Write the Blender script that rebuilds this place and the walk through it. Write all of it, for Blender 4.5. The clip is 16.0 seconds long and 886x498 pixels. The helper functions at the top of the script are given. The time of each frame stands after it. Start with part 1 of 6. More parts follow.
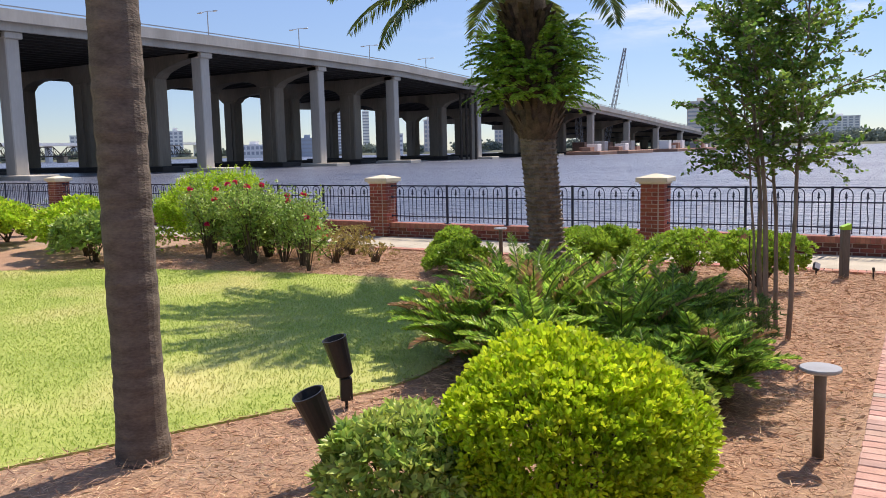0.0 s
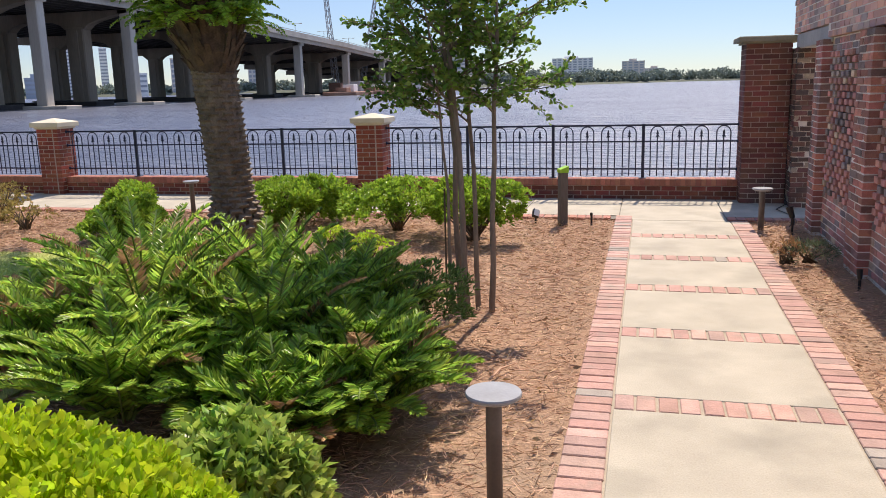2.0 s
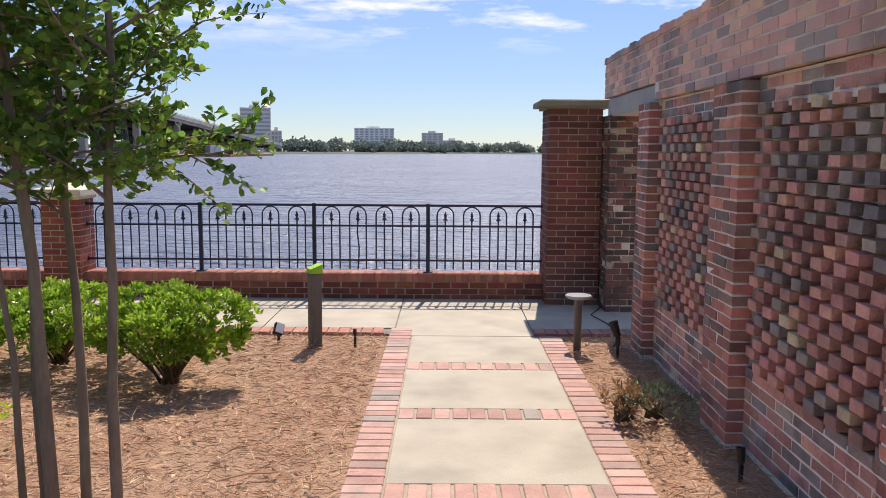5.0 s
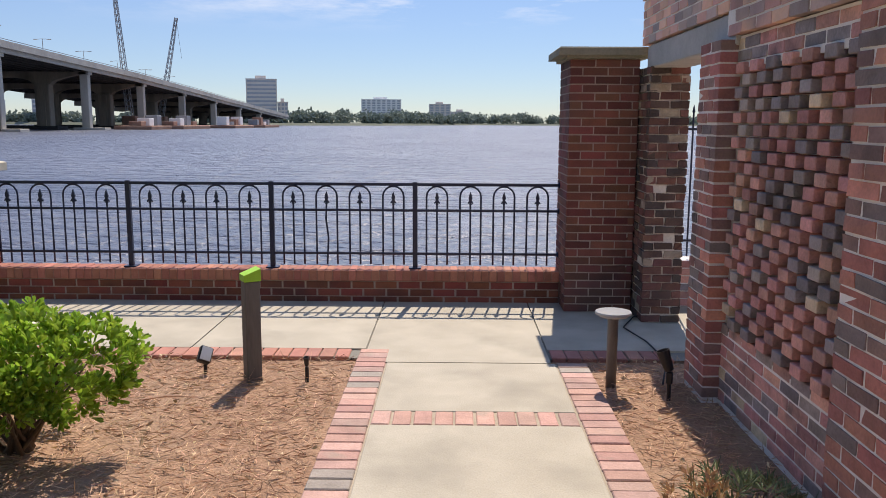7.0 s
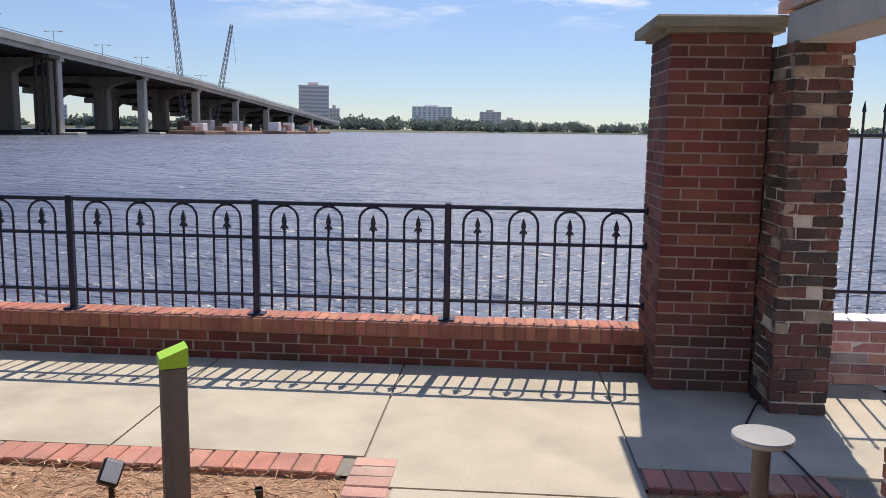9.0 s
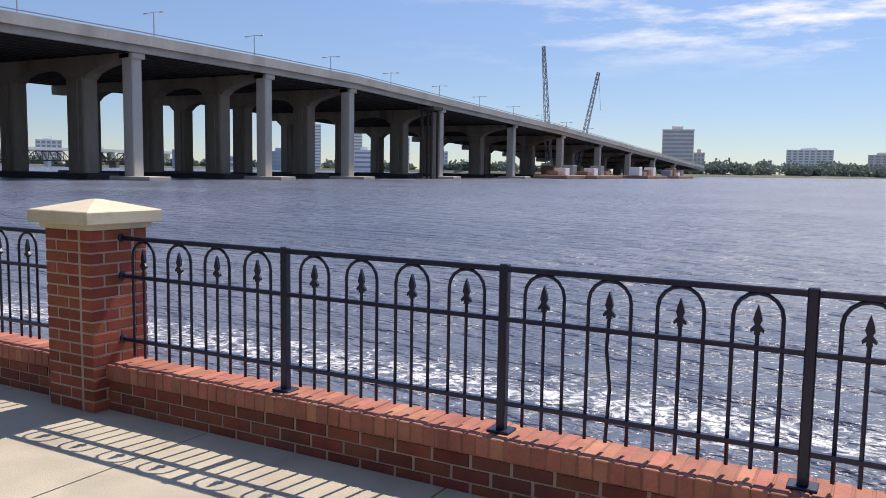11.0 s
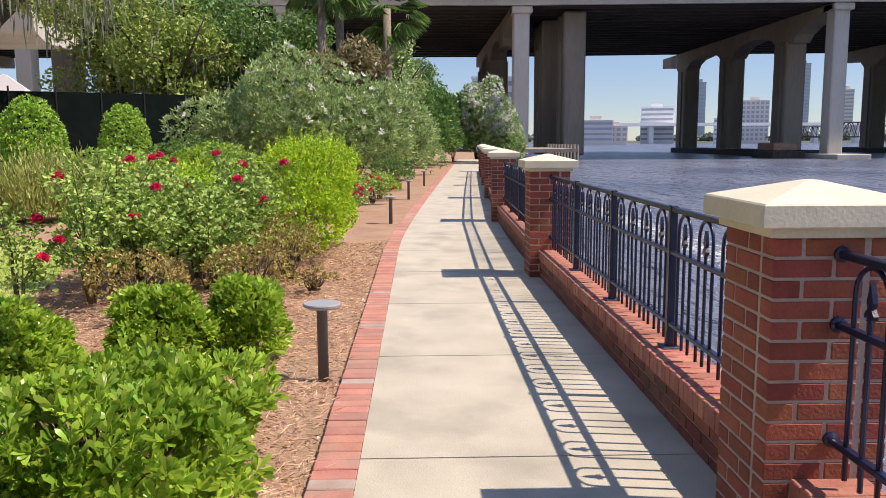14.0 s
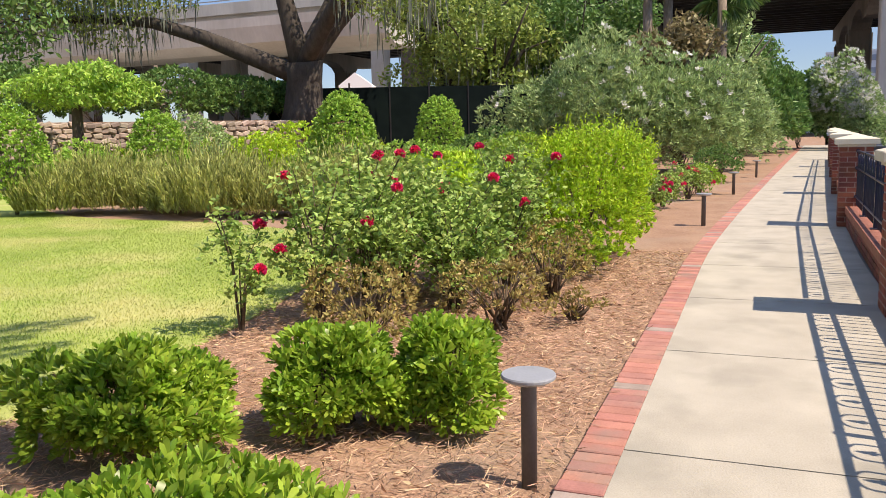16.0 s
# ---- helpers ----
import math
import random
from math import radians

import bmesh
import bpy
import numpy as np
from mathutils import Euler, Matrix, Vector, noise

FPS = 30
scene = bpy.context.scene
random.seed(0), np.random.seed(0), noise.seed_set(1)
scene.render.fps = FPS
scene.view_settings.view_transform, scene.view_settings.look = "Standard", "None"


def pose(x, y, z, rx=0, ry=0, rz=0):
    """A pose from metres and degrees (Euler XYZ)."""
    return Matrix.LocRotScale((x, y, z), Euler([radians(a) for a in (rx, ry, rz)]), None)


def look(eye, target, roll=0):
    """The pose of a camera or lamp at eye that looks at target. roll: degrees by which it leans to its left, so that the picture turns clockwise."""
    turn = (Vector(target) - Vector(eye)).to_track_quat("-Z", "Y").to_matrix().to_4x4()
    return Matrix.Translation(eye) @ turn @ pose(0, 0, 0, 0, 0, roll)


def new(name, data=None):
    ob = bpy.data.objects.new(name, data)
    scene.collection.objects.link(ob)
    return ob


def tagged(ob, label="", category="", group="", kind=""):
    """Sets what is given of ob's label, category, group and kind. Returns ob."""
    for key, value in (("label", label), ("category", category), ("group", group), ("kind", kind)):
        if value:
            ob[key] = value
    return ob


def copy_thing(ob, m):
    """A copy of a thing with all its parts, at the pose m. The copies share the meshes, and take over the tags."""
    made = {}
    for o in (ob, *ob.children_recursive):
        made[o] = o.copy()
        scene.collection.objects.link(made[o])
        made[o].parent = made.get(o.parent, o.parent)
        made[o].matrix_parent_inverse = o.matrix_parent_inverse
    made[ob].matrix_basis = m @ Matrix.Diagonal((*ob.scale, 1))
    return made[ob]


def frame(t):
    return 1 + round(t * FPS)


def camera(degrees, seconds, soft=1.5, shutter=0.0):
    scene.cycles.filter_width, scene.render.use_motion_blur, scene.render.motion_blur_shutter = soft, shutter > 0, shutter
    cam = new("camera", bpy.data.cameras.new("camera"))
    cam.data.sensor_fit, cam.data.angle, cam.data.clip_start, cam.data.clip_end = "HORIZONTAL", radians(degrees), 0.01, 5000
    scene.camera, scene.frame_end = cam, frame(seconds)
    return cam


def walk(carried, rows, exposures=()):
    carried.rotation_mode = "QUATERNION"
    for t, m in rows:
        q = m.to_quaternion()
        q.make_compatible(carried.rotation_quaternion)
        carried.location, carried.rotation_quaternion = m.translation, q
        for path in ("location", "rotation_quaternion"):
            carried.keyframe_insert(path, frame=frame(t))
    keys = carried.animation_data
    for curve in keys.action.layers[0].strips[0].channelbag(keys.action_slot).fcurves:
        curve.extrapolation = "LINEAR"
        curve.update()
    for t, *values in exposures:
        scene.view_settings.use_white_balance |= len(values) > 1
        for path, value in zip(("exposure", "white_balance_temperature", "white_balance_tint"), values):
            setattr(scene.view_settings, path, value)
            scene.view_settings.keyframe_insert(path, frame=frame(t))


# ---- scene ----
cam = camera(57.3, 16.0, soft=0.9)

PATH = [
    (0, (-0.514, -13.586, 1.737), (-1.529, -11.88, 1.494), -1.3),
    (0.5, (-0.528, -13.104, 1.693), (-1.449, -11.354, 1.396), -1.6),
    (1, (-0.482, -12.653, 1.671), (-1.286, -10.855, 1.322), -1.7),
    (1.5, (-0.429, -12.157, 1.658), (-1.081, -10.307, 1.271), -1.7),
    (2, (-0.422, -11.653, 1.651), (-0.901, -9.752, 1.254), -1.4),
    (2.5, (-0.39, -11.193, 1.64), (-0.682, -9.25, 1.267), -0.8),
    (3, (-0.355, -10.73, 1.659), (-0.499, -8.762, 1.332), -0.1),
    (3.5, (-0.369, -10.234, 1.662), (-0.42, -8.255, 1.381), 0.2),
    (4, (-0.318, -9.76, 1.647), (-0.326, -7.776, 1.401), 0.6),
    (4.5, (-0.29, -9.277, 1.636), (-0.292, -7.291, 1.401), 0.4),
    (6.8, (-0.129, -7.097, 1.571), (-0.155, -5.12, 1.272), 0.3),
    (7, (-0.123, -6.912, 1.564), (-0.147, -4.936, 1.256), 0.3),
    (7.5, (-0.135, -6.432, 1.549), (-0.159, -4.459, 1.222), 0.4),
    (8, (-0.122, -5.96, 1.524), (-0.16, -3.987, 1.198), 0.7),
    (8.2, (-0.118, -5.772, 1.523), (-0.164, -3.799, 1.201), 0.9),
    (10.3, (-0.109, -3.758, 1.483), (-0.701, -1.861, 1.263), 0.5),
    (10.5, (-0.131, -3.576, 1.477), (-0.827, -1.714, 1.262), 0.7),
    (11, (-0.21, -3.098, 1.467), (-1.179, -1.36, 1.271), 0.9),
    (11.5, (-0.373, -2.643, 1.444), (-1.617, -1.088, 1.256), 1.0),
    (11.8, (-0.475, -2.4, 1.434), (-1.872, -0.982, 1.236), 1.4),
    (12, (-0.552, -2.253, 1.428), (-2.048, -0.942, 1.225), 0.8),
    (12.5, (-0.779, -1.92, 1.411), (-2.479, -0.889, 1.193), 0.8),
    (13, (-1.058, -1.599, 1.408), (-2.915, -0.896, 1.17), 0.6),
    (13.5, (-1.358, -1.319, 1.4), (-3.307, -0.946, 1.15), 0.4),
    (14, (-1.737, -1.154, 1.389), (-3.718, -1.095, 1.125), -0.2),
    (14.5, (-2.147, -1.005, 1.39), (-4.116, -1.227, 1.119), -0.5),
    (15, (-2.588, -0.907, 1.398), (-4.519, -1.349, 1.125), -0.7),
    (15.5, (-3.03, -0.899, 1.4), (-4.913, -1.512, 1.12), -1.2),
    (16, (-3.443, -0.899, 1.394), (-5.286, -1.621, 1.112), -1.4),
]
walk(cam, [(t, look(eye, target, roll)) for t, eye, target, roll in PATH], [(0, 0.66, 7350, 17), (2, 0.66, 7350, 17), (4.5, 0.62, 7250, 17), (7, 0.48, 7200, 15.5), (11.5, 0.48, 7200, 16), (13, 0.65, 7300, 17), (14, 0.69, 7350, 18), (16, 0.69, 7450, 17)])

# ---- world, sun ----
SUN_EL, SUN_AZ = 55.0, 8.0
world = bpy.data.worlds.new("sky")
scene.world = world
world.use_nodes = True
wn, wl = world.node_tree.nodes, world.node_tree.links
wn.clear()
w_out = wn.new("ShaderNodeOutputWorld")
w_bg = wn.new("ShaderNodeBackground")
w_bg.inputs["Strength"].default_value = 0.122
w_sky = wn.new("ShaderNodeTexSky")
w_sky.sky_type = 'NISHITA'
w_sky.sun_disc = False
w_sky.sun_elevation = radians(SUN_EL)
w_sky.sun_rotation = radians(SUN_AZ)
w_sky.altitude = 500
w_sky.air_density, w_sky.dust_density, w_sky.ozone_density = 0.75, 0.0, 3.4
# thin high clouds
w_tc = wn.new("ShaderNodeTexCoord")
w_map = wn.new("ShaderNodeMapping")
w_map.inputs["Scale"].default_value = (2.4, 3.0, 13.0)
w_map.inputs["Location"].default_value = (0.35, 0.1, 0.4)
w_noise = wn.new("ShaderNodeTexNoise")
w_noise.inputs["Scale"].default_value = 2.2
w_noise.inputs["Detail"].default_value = 9
w_noise.inputs["Roughness"].default_value = 0.62
w_ramp = wn.new("ShaderNodeValToRGB")
w_ramp.color_ramp.elements[0].position, w_ramp.color_ramp.elements[1].position = 0.51, 0.68
w_mix = wn.new("ShaderNodeMixRGB")
w_mix.inputs["Color2"].default_value = (6.2, 6.5, 6.9, 1)
wl.new(w_tc.outputs["Generated"], w_map.inputs["Vector"])
wl.new(w_map.outputs["Vector"], w_noise.inputs["Vector"])
wl.new(w_noise.outputs["Fac"], w_ramp.inputs["Fac"])
w_sep = wn.new("ShaderNodeSeparateXYZ")
wl.new(w_tc.outputs["Generated"], w_sep.inputs["Vector"])
w_up = wn.new("ShaderNodeMapRange")
w_up.interpolation_type = 'SMOOTHSTEP'
w_up.inputs["From Min"].default_value, w_up.inputs["From Max"].default_value = 0.10, 0.17
wl.new(w_sep.outputs["Z"], w_up.inputs["Value"])
w_east = wn.new("ShaderNodeMapRange")
w_east.interpolation_type = 'SMOOTHSTEP'
w_east.inputs["From Min"].default_value, w_east.inputs["From Max"].default_value = -0.62, -0.05
wl.new(w_sep.outputs["X"], w_east.inputs["Value"])
w_field = wn.new("ShaderNodeMath")
w_field.operation = 'MULTIPLY'
wl.new(w_up.outputs["Result"], w_field.inputs[0])
wl.new(w_east.outputs["Result"], w_field.inputs[1])
w_fac = wn.new("ShaderNodeMath")
w_fac.operation = 'MULTIPLY'
wl.new(w_field.outputs[0], w_fac.inputs[0])
wl.new(w_ramp.outputs["Color"], w_fac.inputs[1])
wl.new(w_fac.outputs[0], w_mix.inputs["Fac"])
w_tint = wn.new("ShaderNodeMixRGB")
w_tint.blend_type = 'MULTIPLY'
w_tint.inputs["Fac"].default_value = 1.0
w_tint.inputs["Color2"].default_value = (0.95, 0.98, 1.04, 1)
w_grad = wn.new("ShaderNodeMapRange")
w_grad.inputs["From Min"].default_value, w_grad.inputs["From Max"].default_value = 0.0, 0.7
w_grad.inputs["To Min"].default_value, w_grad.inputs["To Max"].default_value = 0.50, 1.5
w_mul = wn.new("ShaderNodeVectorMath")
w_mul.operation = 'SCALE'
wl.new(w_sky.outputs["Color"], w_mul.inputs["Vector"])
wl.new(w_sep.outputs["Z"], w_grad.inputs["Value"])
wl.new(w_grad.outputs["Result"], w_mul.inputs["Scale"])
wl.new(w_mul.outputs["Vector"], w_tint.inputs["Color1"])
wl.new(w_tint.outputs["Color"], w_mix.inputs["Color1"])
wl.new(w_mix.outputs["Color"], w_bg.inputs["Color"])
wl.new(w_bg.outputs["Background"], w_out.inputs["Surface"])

sun = new("sun", bpy.data.lights.new("sun", 'SUN'))
sun.data.energy, sun.data.angle, sun.data.color = 4.0, radians(0.5), (1.0, 0.95, 0.86)
ce = math.cos(radians(SUN_EL))
sun_dir = Vector((ce * math.sin(radians(SUN_AZ)), ce * math.cos(radians(SUN_AZ)), math.sin(radians(SUN_EL))))
sun.matrix_world = look(sun_dir * 60, (0, 0, 0))

# ---- materials ----
def mat(name, c1, c2, scale=4.0, rough=0.7, bump=0.0, bscale=60.0, rand="", rvar=0.25, metal=0.0, fine=0.35,
        spec=0.4, transl=0.0, stretch=(1, 1, 1), tones=None, c3=None, c3scale=1.2, c3at=(0.55, 0.7)):
    """A procedural surface: two tones mixed by coarse and fine noise at world size, optional third tone in patches."""
    m = bpy.data.materials.new(name)
    m.use_nodes = True
    n, l = m.node_tree.nodes, m.node_tree.links
    b = n["Principled BSDF"]
    geo = n.new("ShaderNodeNewGeometry")
    mp = n.new("ShaderNodeMapping")
    mp.inputs["Scale"].default_value = stretch
    l.new(geo.outputs["Position"], mp.inputs["Vector"])
    big = n.new("ShaderNodeTexNoise")
    big.inputs["Scale"].default_value, big.inputs["Detail"].default_value = scale, 5
    small = n.new("ShaderNodeTexNoise")
    small.inputs["Scale"].default_value, small.inputs["Detail"].default_value = bscale, 3
    l.new(mp.outputs["Vector"], big.inputs["Vector"])
    l.new(mp.outputs["Vector"], small.inputs["Vector"])
    mixf = n.new("ShaderNodeMixRGB")
    mixf.inputs["Fac"].default_value = fine
    l.new(big.outputs["Fac"], mixf.inputs["Color1"])
    l.new(small.outputs["Fac"], mixf.inputs["Color2"])
    ramp = n.new("ShaderNodeValToRGB")
    e = ramp.color_ramp.elements
    e[0].position, e[1].position = 0.32, 0.68
    e[0].color, e[1].color = (*c1, 1), (*c2, 1)
    l.new(mixf.outputs["Color"], ramp.inputs["Fac"])
    col = ramp.outputs["Color"]
    if tones:
        # each brick takes one of a few kiln tones, over which the noise plays
        pick = n.new("ShaderNodeObjectInfo").outputs["Random"] if rand == "object" else geo.outputs["Random Per Island"]
        sp = n.new("ShaderNodeMath")
        sp.operation = 'MULTIPLY'
        sp.inputs[1].default_value = 17.3
        fr = n.new("ShaderNodeMath")
        fr.operation = 'FRACT'
        l.new(pick, sp.inputs[0])
        l.new(sp.outputs[0], fr.inputs[0])
        tr_ = n.new("ShaderNodeValToRGB")
        tr_.color_ramp.interpolation = 'CONSTANT'
        te = tr_.color_ramp.elements
        for i, (at, c) in enumerate(tones):
            el = te[i] if i < 2 else te.new(at)
            el.position, el.color = at, (*c, 1)
        l.new(fr.outputs[0], tr_.inputs["Fac"])
        tm = n.new("ShaderNodeMixRGB")
        tm.blend_type = 'MULTIPLY'
        tm.inputs["Fac"].default_value = 1.0
        l.new(col, tm.inputs["Color1"])
        l.new(tr_.outputs["Color"], tm.inputs["Color2"])
        col = tm.outputs["Color"]
    if c3:
        patch = n.new("ShaderNodeTexNoise")
        patch.inputs["Scale"].default_value, patch.inputs["Detail"].default_value = c3scale, 6
        l.new(mp.outputs["Vector"], patch.inputs["Vector"])
        r3 = n.new("ShaderNodeValToRGB")
        r3.color_ramp.elements[0].position, r3.color_ramp.elements[1].position = c3at
        l.new(patch.outputs["Fac"], r3.inputs["Fac"])
        m3 = n.new("ShaderNodeMixRGB")
        m3.inputs["Color2"].default_value = (*c3, 1)
        l.new(r3.outputs["Color"], m3.inputs["Fac"])
        l.new(col, m3.inputs["Color1"])
        col = m3.outputs["Color"]
    if rand:
        hsv = n.new("ShaderNodeHueSaturation")
        mr = n.new("ShaderNodeMapRange")
        mr.inputs["To Min"].default_value, mr.inputs["To Max"].default_value = 1 - rvar, 1 + rvar
        if rand == "object":
            src = n.new("ShaderNodeObjectInfo").outputs["Random"]
        else:
            src = geo.outputs["Random Per Island"]
        l.new(src, mr.inputs["Value"])
        l.new(mr.outputs["Result"], hsv.inputs["Value"])
        mh = n.new("ShaderNodeMath")
        mh.operation = 'MULTIPLY_ADD'
        mh.inputs[1].default_value, mh.inputs[2].default_value = 0.024 * rvar / 0.25, 0.5 - 0.012 * rvar / 0.25
        wob = n.new("ShaderNodeMath")
        wob.operation = 'FRACT'
        m7 = n.new("ShaderNodeMath")
        m7.operation = 'MULTIPLY'
        m7.inputs[1].default_value = 7.31
        l.new(src, m7.inputs[0])
        l.new(m7.outputs[0], wob.inputs[0])
        l.new(wob.outputs[0], mh.inputs[0])
        l.new(mh.outputs[0], hsv.inputs["Hue"])
        l.new(col, hsv.inputs["Color"])
        col = hsv.outputs["Color"]
    l.new(col, b.inputs["Base Color"])
    b.inputs["Roughness"].default_value = rough
    b.inputs["Metallic"].default_value = metal
    b.inputs["Specular IOR Level"].default_value = spec
    if bump:
        bp = n.new("ShaderNodeBump")
        bp.inputs["Strength"].default_value, bp.inputs["Distance"].default_value = bump, 0.02
        l.new(mixf.outputs["Color"], bp.inputs["Height"])
        l.new(bp.outputs["Normal"], b.inputs["Normal"])
    if transl:
        tr = n.new("ShaderNodeBsdfTranslucent")
        l.new(col, tr.inputs["Color"])
        mx = n.new("ShaderNodeMixShader")
        mx.inputs["Fac"].default_value = transl
        l.new(b.outputs["BSDF"], mx.inputs[1])
        l.new(tr.outputs["BSDF"], mx.inputs[2])
        l.new(mx.outputs["Shader"], n["Material Output"].inputs["Surface"])
    return m


def leaf_mat(name, c1, c2, rough=0.45, transl=0.35, rvar=0.35, spec=0.35, scale=3.0):
    return mat(name, c1, c2, scale, rough, rand="island", rvar=rvar, transl=transl, spec=spec, fine=0.2)


CONCRETE = mat("concrete", (0.36, 0.325, 0.26), (0.49, 0.45, 0.365), 2.8, 0.85, 0.3, 110, fine=0.4, c3=(0.31, 0.285, 0.23), c3scale=1.7, c3at=(0.50, 0.72))
SAND = mat("joint_sand", (0.30, 0.25, 0.19), (0.44, 0.375, 0.29), 5, 0.95, 0.4, 90)
CONCRETE_DARK = mat("joint_concrete", (0.16, 0.15, 0.125), (0.24, 0.225, 0.19), 3, 0.9, 0.3, 60)
CAST = mat("cast_stone", (0.55, 0.49, 0.36), (0.70, 0.64, 0.50), 3, 0.8, 0.2, 70, c3=(0.36, 0.34, 0.28), c3scale=3, c3at=(0.62, 0.8))
BRICK_PIER = mat("pier_brick", (0.20, 0.050, 0.030), (0.33, 0.085, 0.048), 9, 0.8, 0.4, 80, rand="object", rvar=0.22)
BRICK_LOW = mat("low_wall_brick", (0.17, 0.045, 0.030), (0.27, 0.075, 0.046), 9, 0.8, 0.4, 80, rand="island", rvar=0.28, c3=(0.10, 0.05, 0.042), c3scale=1.6, c3at=(0.5, 0.75))
BRICK_GATE = mat("gate_pier_brick", (0.15, 0.048, 0.034), (0.25, 0.08, 0.055), 9, 0.82, 0.5, 80, rand="island", rvar=0.38, c3=(0.11, 0.055, 0.046), c3scale=1.3, c3at=(0.45, 0.7))
BRICK_TOP = mat("rowlock_brick", (0.30, 0.105, 0.070), (0.45, 0.185, 0.125), 9, 0.8, 0.4, 80, rand="object", rvar=0.2)
MORTAR = mat("mortar", (0.33, 0.25, 0.21), (0.48, 0.39, 0.33), 5, 0.95, 0.3, 90)
MORTAR_RED = mat("red_mortar", (0.24, 0.12, 0.085), (0.36, 0.19, 0.14), 5, 0.95, 0.3, 90)
MORTAR_OLD = mat("old_mortar", (0.76, 0.70, 0.65), (0.86, 0.82, 0.77), 6, 0.95, 0.4, 60, c3=(0.50, 0.43, 0.39), c3scale=3.5, c3at=(0.62, 0.78))
KILN = [(0, (.84, .42, .36)), (.2, (.66, .36, .31)), (.38, (.92, .50, .38)), (.48, (.44, .37, .36)), (.64, (.54, .45, .39)), (.76, (.76, .38, .33)), (.90, (.90, .72, .48)), (.94, (.36, .32, .33))]
BRICK_OLD = mat("old_wall_brick", (0.46, 0.46, 0.47), (0.84, 0.84, 0.85), 9, 0.85, 0.6, 70, rand="object", rvar=0.25, tones=KILN, c3=(0.12, 0.095, 0.092), c3scale=3.2, c3at=(0.56, 0.74))
BRICK_OLD_REST = mat("old_wall_brick_far", (0.46, 0.46, 0.47), (0.84, 0.84, 0.85), 9, 0.85, 0.6, 70, rand="island", rvar=0.25, tones=KILN, c3=(0.12, 0.095, 0.092), c3scale=2.6, c3at=(0.58, 0.76))
KILN_WORN = [(0, (.76, .44, .37)), (.2, (.62, .46, .41)), (.36, (.88, .52, .40)), (.5, (.50, .41, .38)), (.62, (.80, .50, .43)), (.78, (.44, .36, .34)), (.86, (.92, .58, .42))]
BRICK_WORN = mat("worn_upper_brick", (0.82, 0.82, 0.83), (1.0, 1.0, 1.0), 5, 0.88, 0.6, 60, rand="island", rvar=0.18, tones=KILN_WORN, c3=(0.26, 0.19, 0.18), c3scale=1.6, c3at=(0.55, 0.75))
KILN_PLAIN = [(0, (.66, .36, .31)), (.25, (.55, .35, .31)), (.45, (.76, .40, .32)), (.65, (.46, .35, .33)), (.85, (.70, .42, .36))]
BRICK_PLAIN = mat("plain_wall_brick", (0.64, 0.64, 0.65), (0.96, 0.96, 0.97), 6, 0.88, 0.6, 60, rand="island", rvar=0.2, tones=KILN_PLAIN, c3=(0.20, 0.15, 0.14), c3scale=1.9, c3at=(0.55, 0.75))
KILN_PIL = [(0, (.66, .28, .22)), (.25, (.40, .25, .22)), (.5, (.80, .33, .25)), (.7, (.52, .23, .19)), (.88, (.34, .27, .25))]
BRICK_PILASTER = mat("pilaster_brick", (0.50, 0.50, 0.50), (0.85, 0.85, 0.85), 9, 0.85, 0.6, 70, rand="island", rvar=0.25, tones=KILN_PIL, c3=(0.10, 0.08, 0.078), c3scale=2.2, c3at=(0.55, 0.74))
KILN_RUIN = [(0, (.46, .22, .18)), (.3, (.30, .19, .16)), (.55, (.56, .25, .19)), (.75, (.25, .19, .17)), (.95, (.95, .76, .58))]
BRICK_RUIN = mat("ruined_brick", (0.22, 0.22, 0.22), (0.46, 0.46, 0.46), 9, 0.9, 0.7, 60, rand="island", rvar=0.3, tones=KILN_RUIN)
MORTAR_RUIN = mat("crumbling_mortar", (0.55, 0.48, 0.40), (0.78, 0.71, 0.62), 8, 0.95, 0.6, 60, c3=(0.18, 0.14, 0.11), c3scale=4, c3at=(0.5, 0.7))
# Dark copy of the mortar, with the shade between stones painted in.
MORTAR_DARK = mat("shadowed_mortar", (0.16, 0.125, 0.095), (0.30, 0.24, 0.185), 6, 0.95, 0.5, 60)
KILN_PAVE = [(0, (.94, .55, .46)), (.3, (.84, .49, .41)), (.55, (.98, .62, .52)), (.78, (.80, .53, .45)), (.955, (.70, .61, .53))]
PAVER = mat("path_brick", (0.40, 0.40, 0.40), (0.60, 0.60, 0.60), 7, 0.85, 0.45, 80, rand="object", rvar=0.14, tones=KILN_PAVE, c3=(0.34, 0.27, 0.22), c3scale=5, c3at=(0.58, 0.76))
KILN_EDGE = [(0, (.92, .40, .30)), (.4, (.82, .38, .30)), (.7, (.96, .46, .35)), (.93, (.70, .56, .47))]
PAVER_RED = mat("border_brick", (0.38, 0.38, 0.38), (0.56, 0.56, 0.56), 7, 0.85, 0.45, 80, rand="object", rvar=0.14, tones=KILN_EDGE, c3=(0.30, 0.20, 0.16), c3scale=3, c3at=(0.55, 0.75))
IRON = mat("black_iron", (0.003, 0.006, 0.026), (0.007, 0.013, 0.048), 20, 0.34, 0.1, 120, spec=0.5)
BRONZE = mat("bronze_paint", (0.085, 0.08, 0.08), (0.13, 0.125, 0.125), 8, 0.5, 0.1, 90)
DISC = mat("bollard_disc_paint", (0.27, 0.28, 0.30), (0.35, 0.365, 0.385), 8, 0.36, 0.1, 90)
BLACK = mat("black_plastic", (0.010, 0.010, 0.011), (0.02, 0.02, 0.022), 8, 0.45, 0.05, 90)
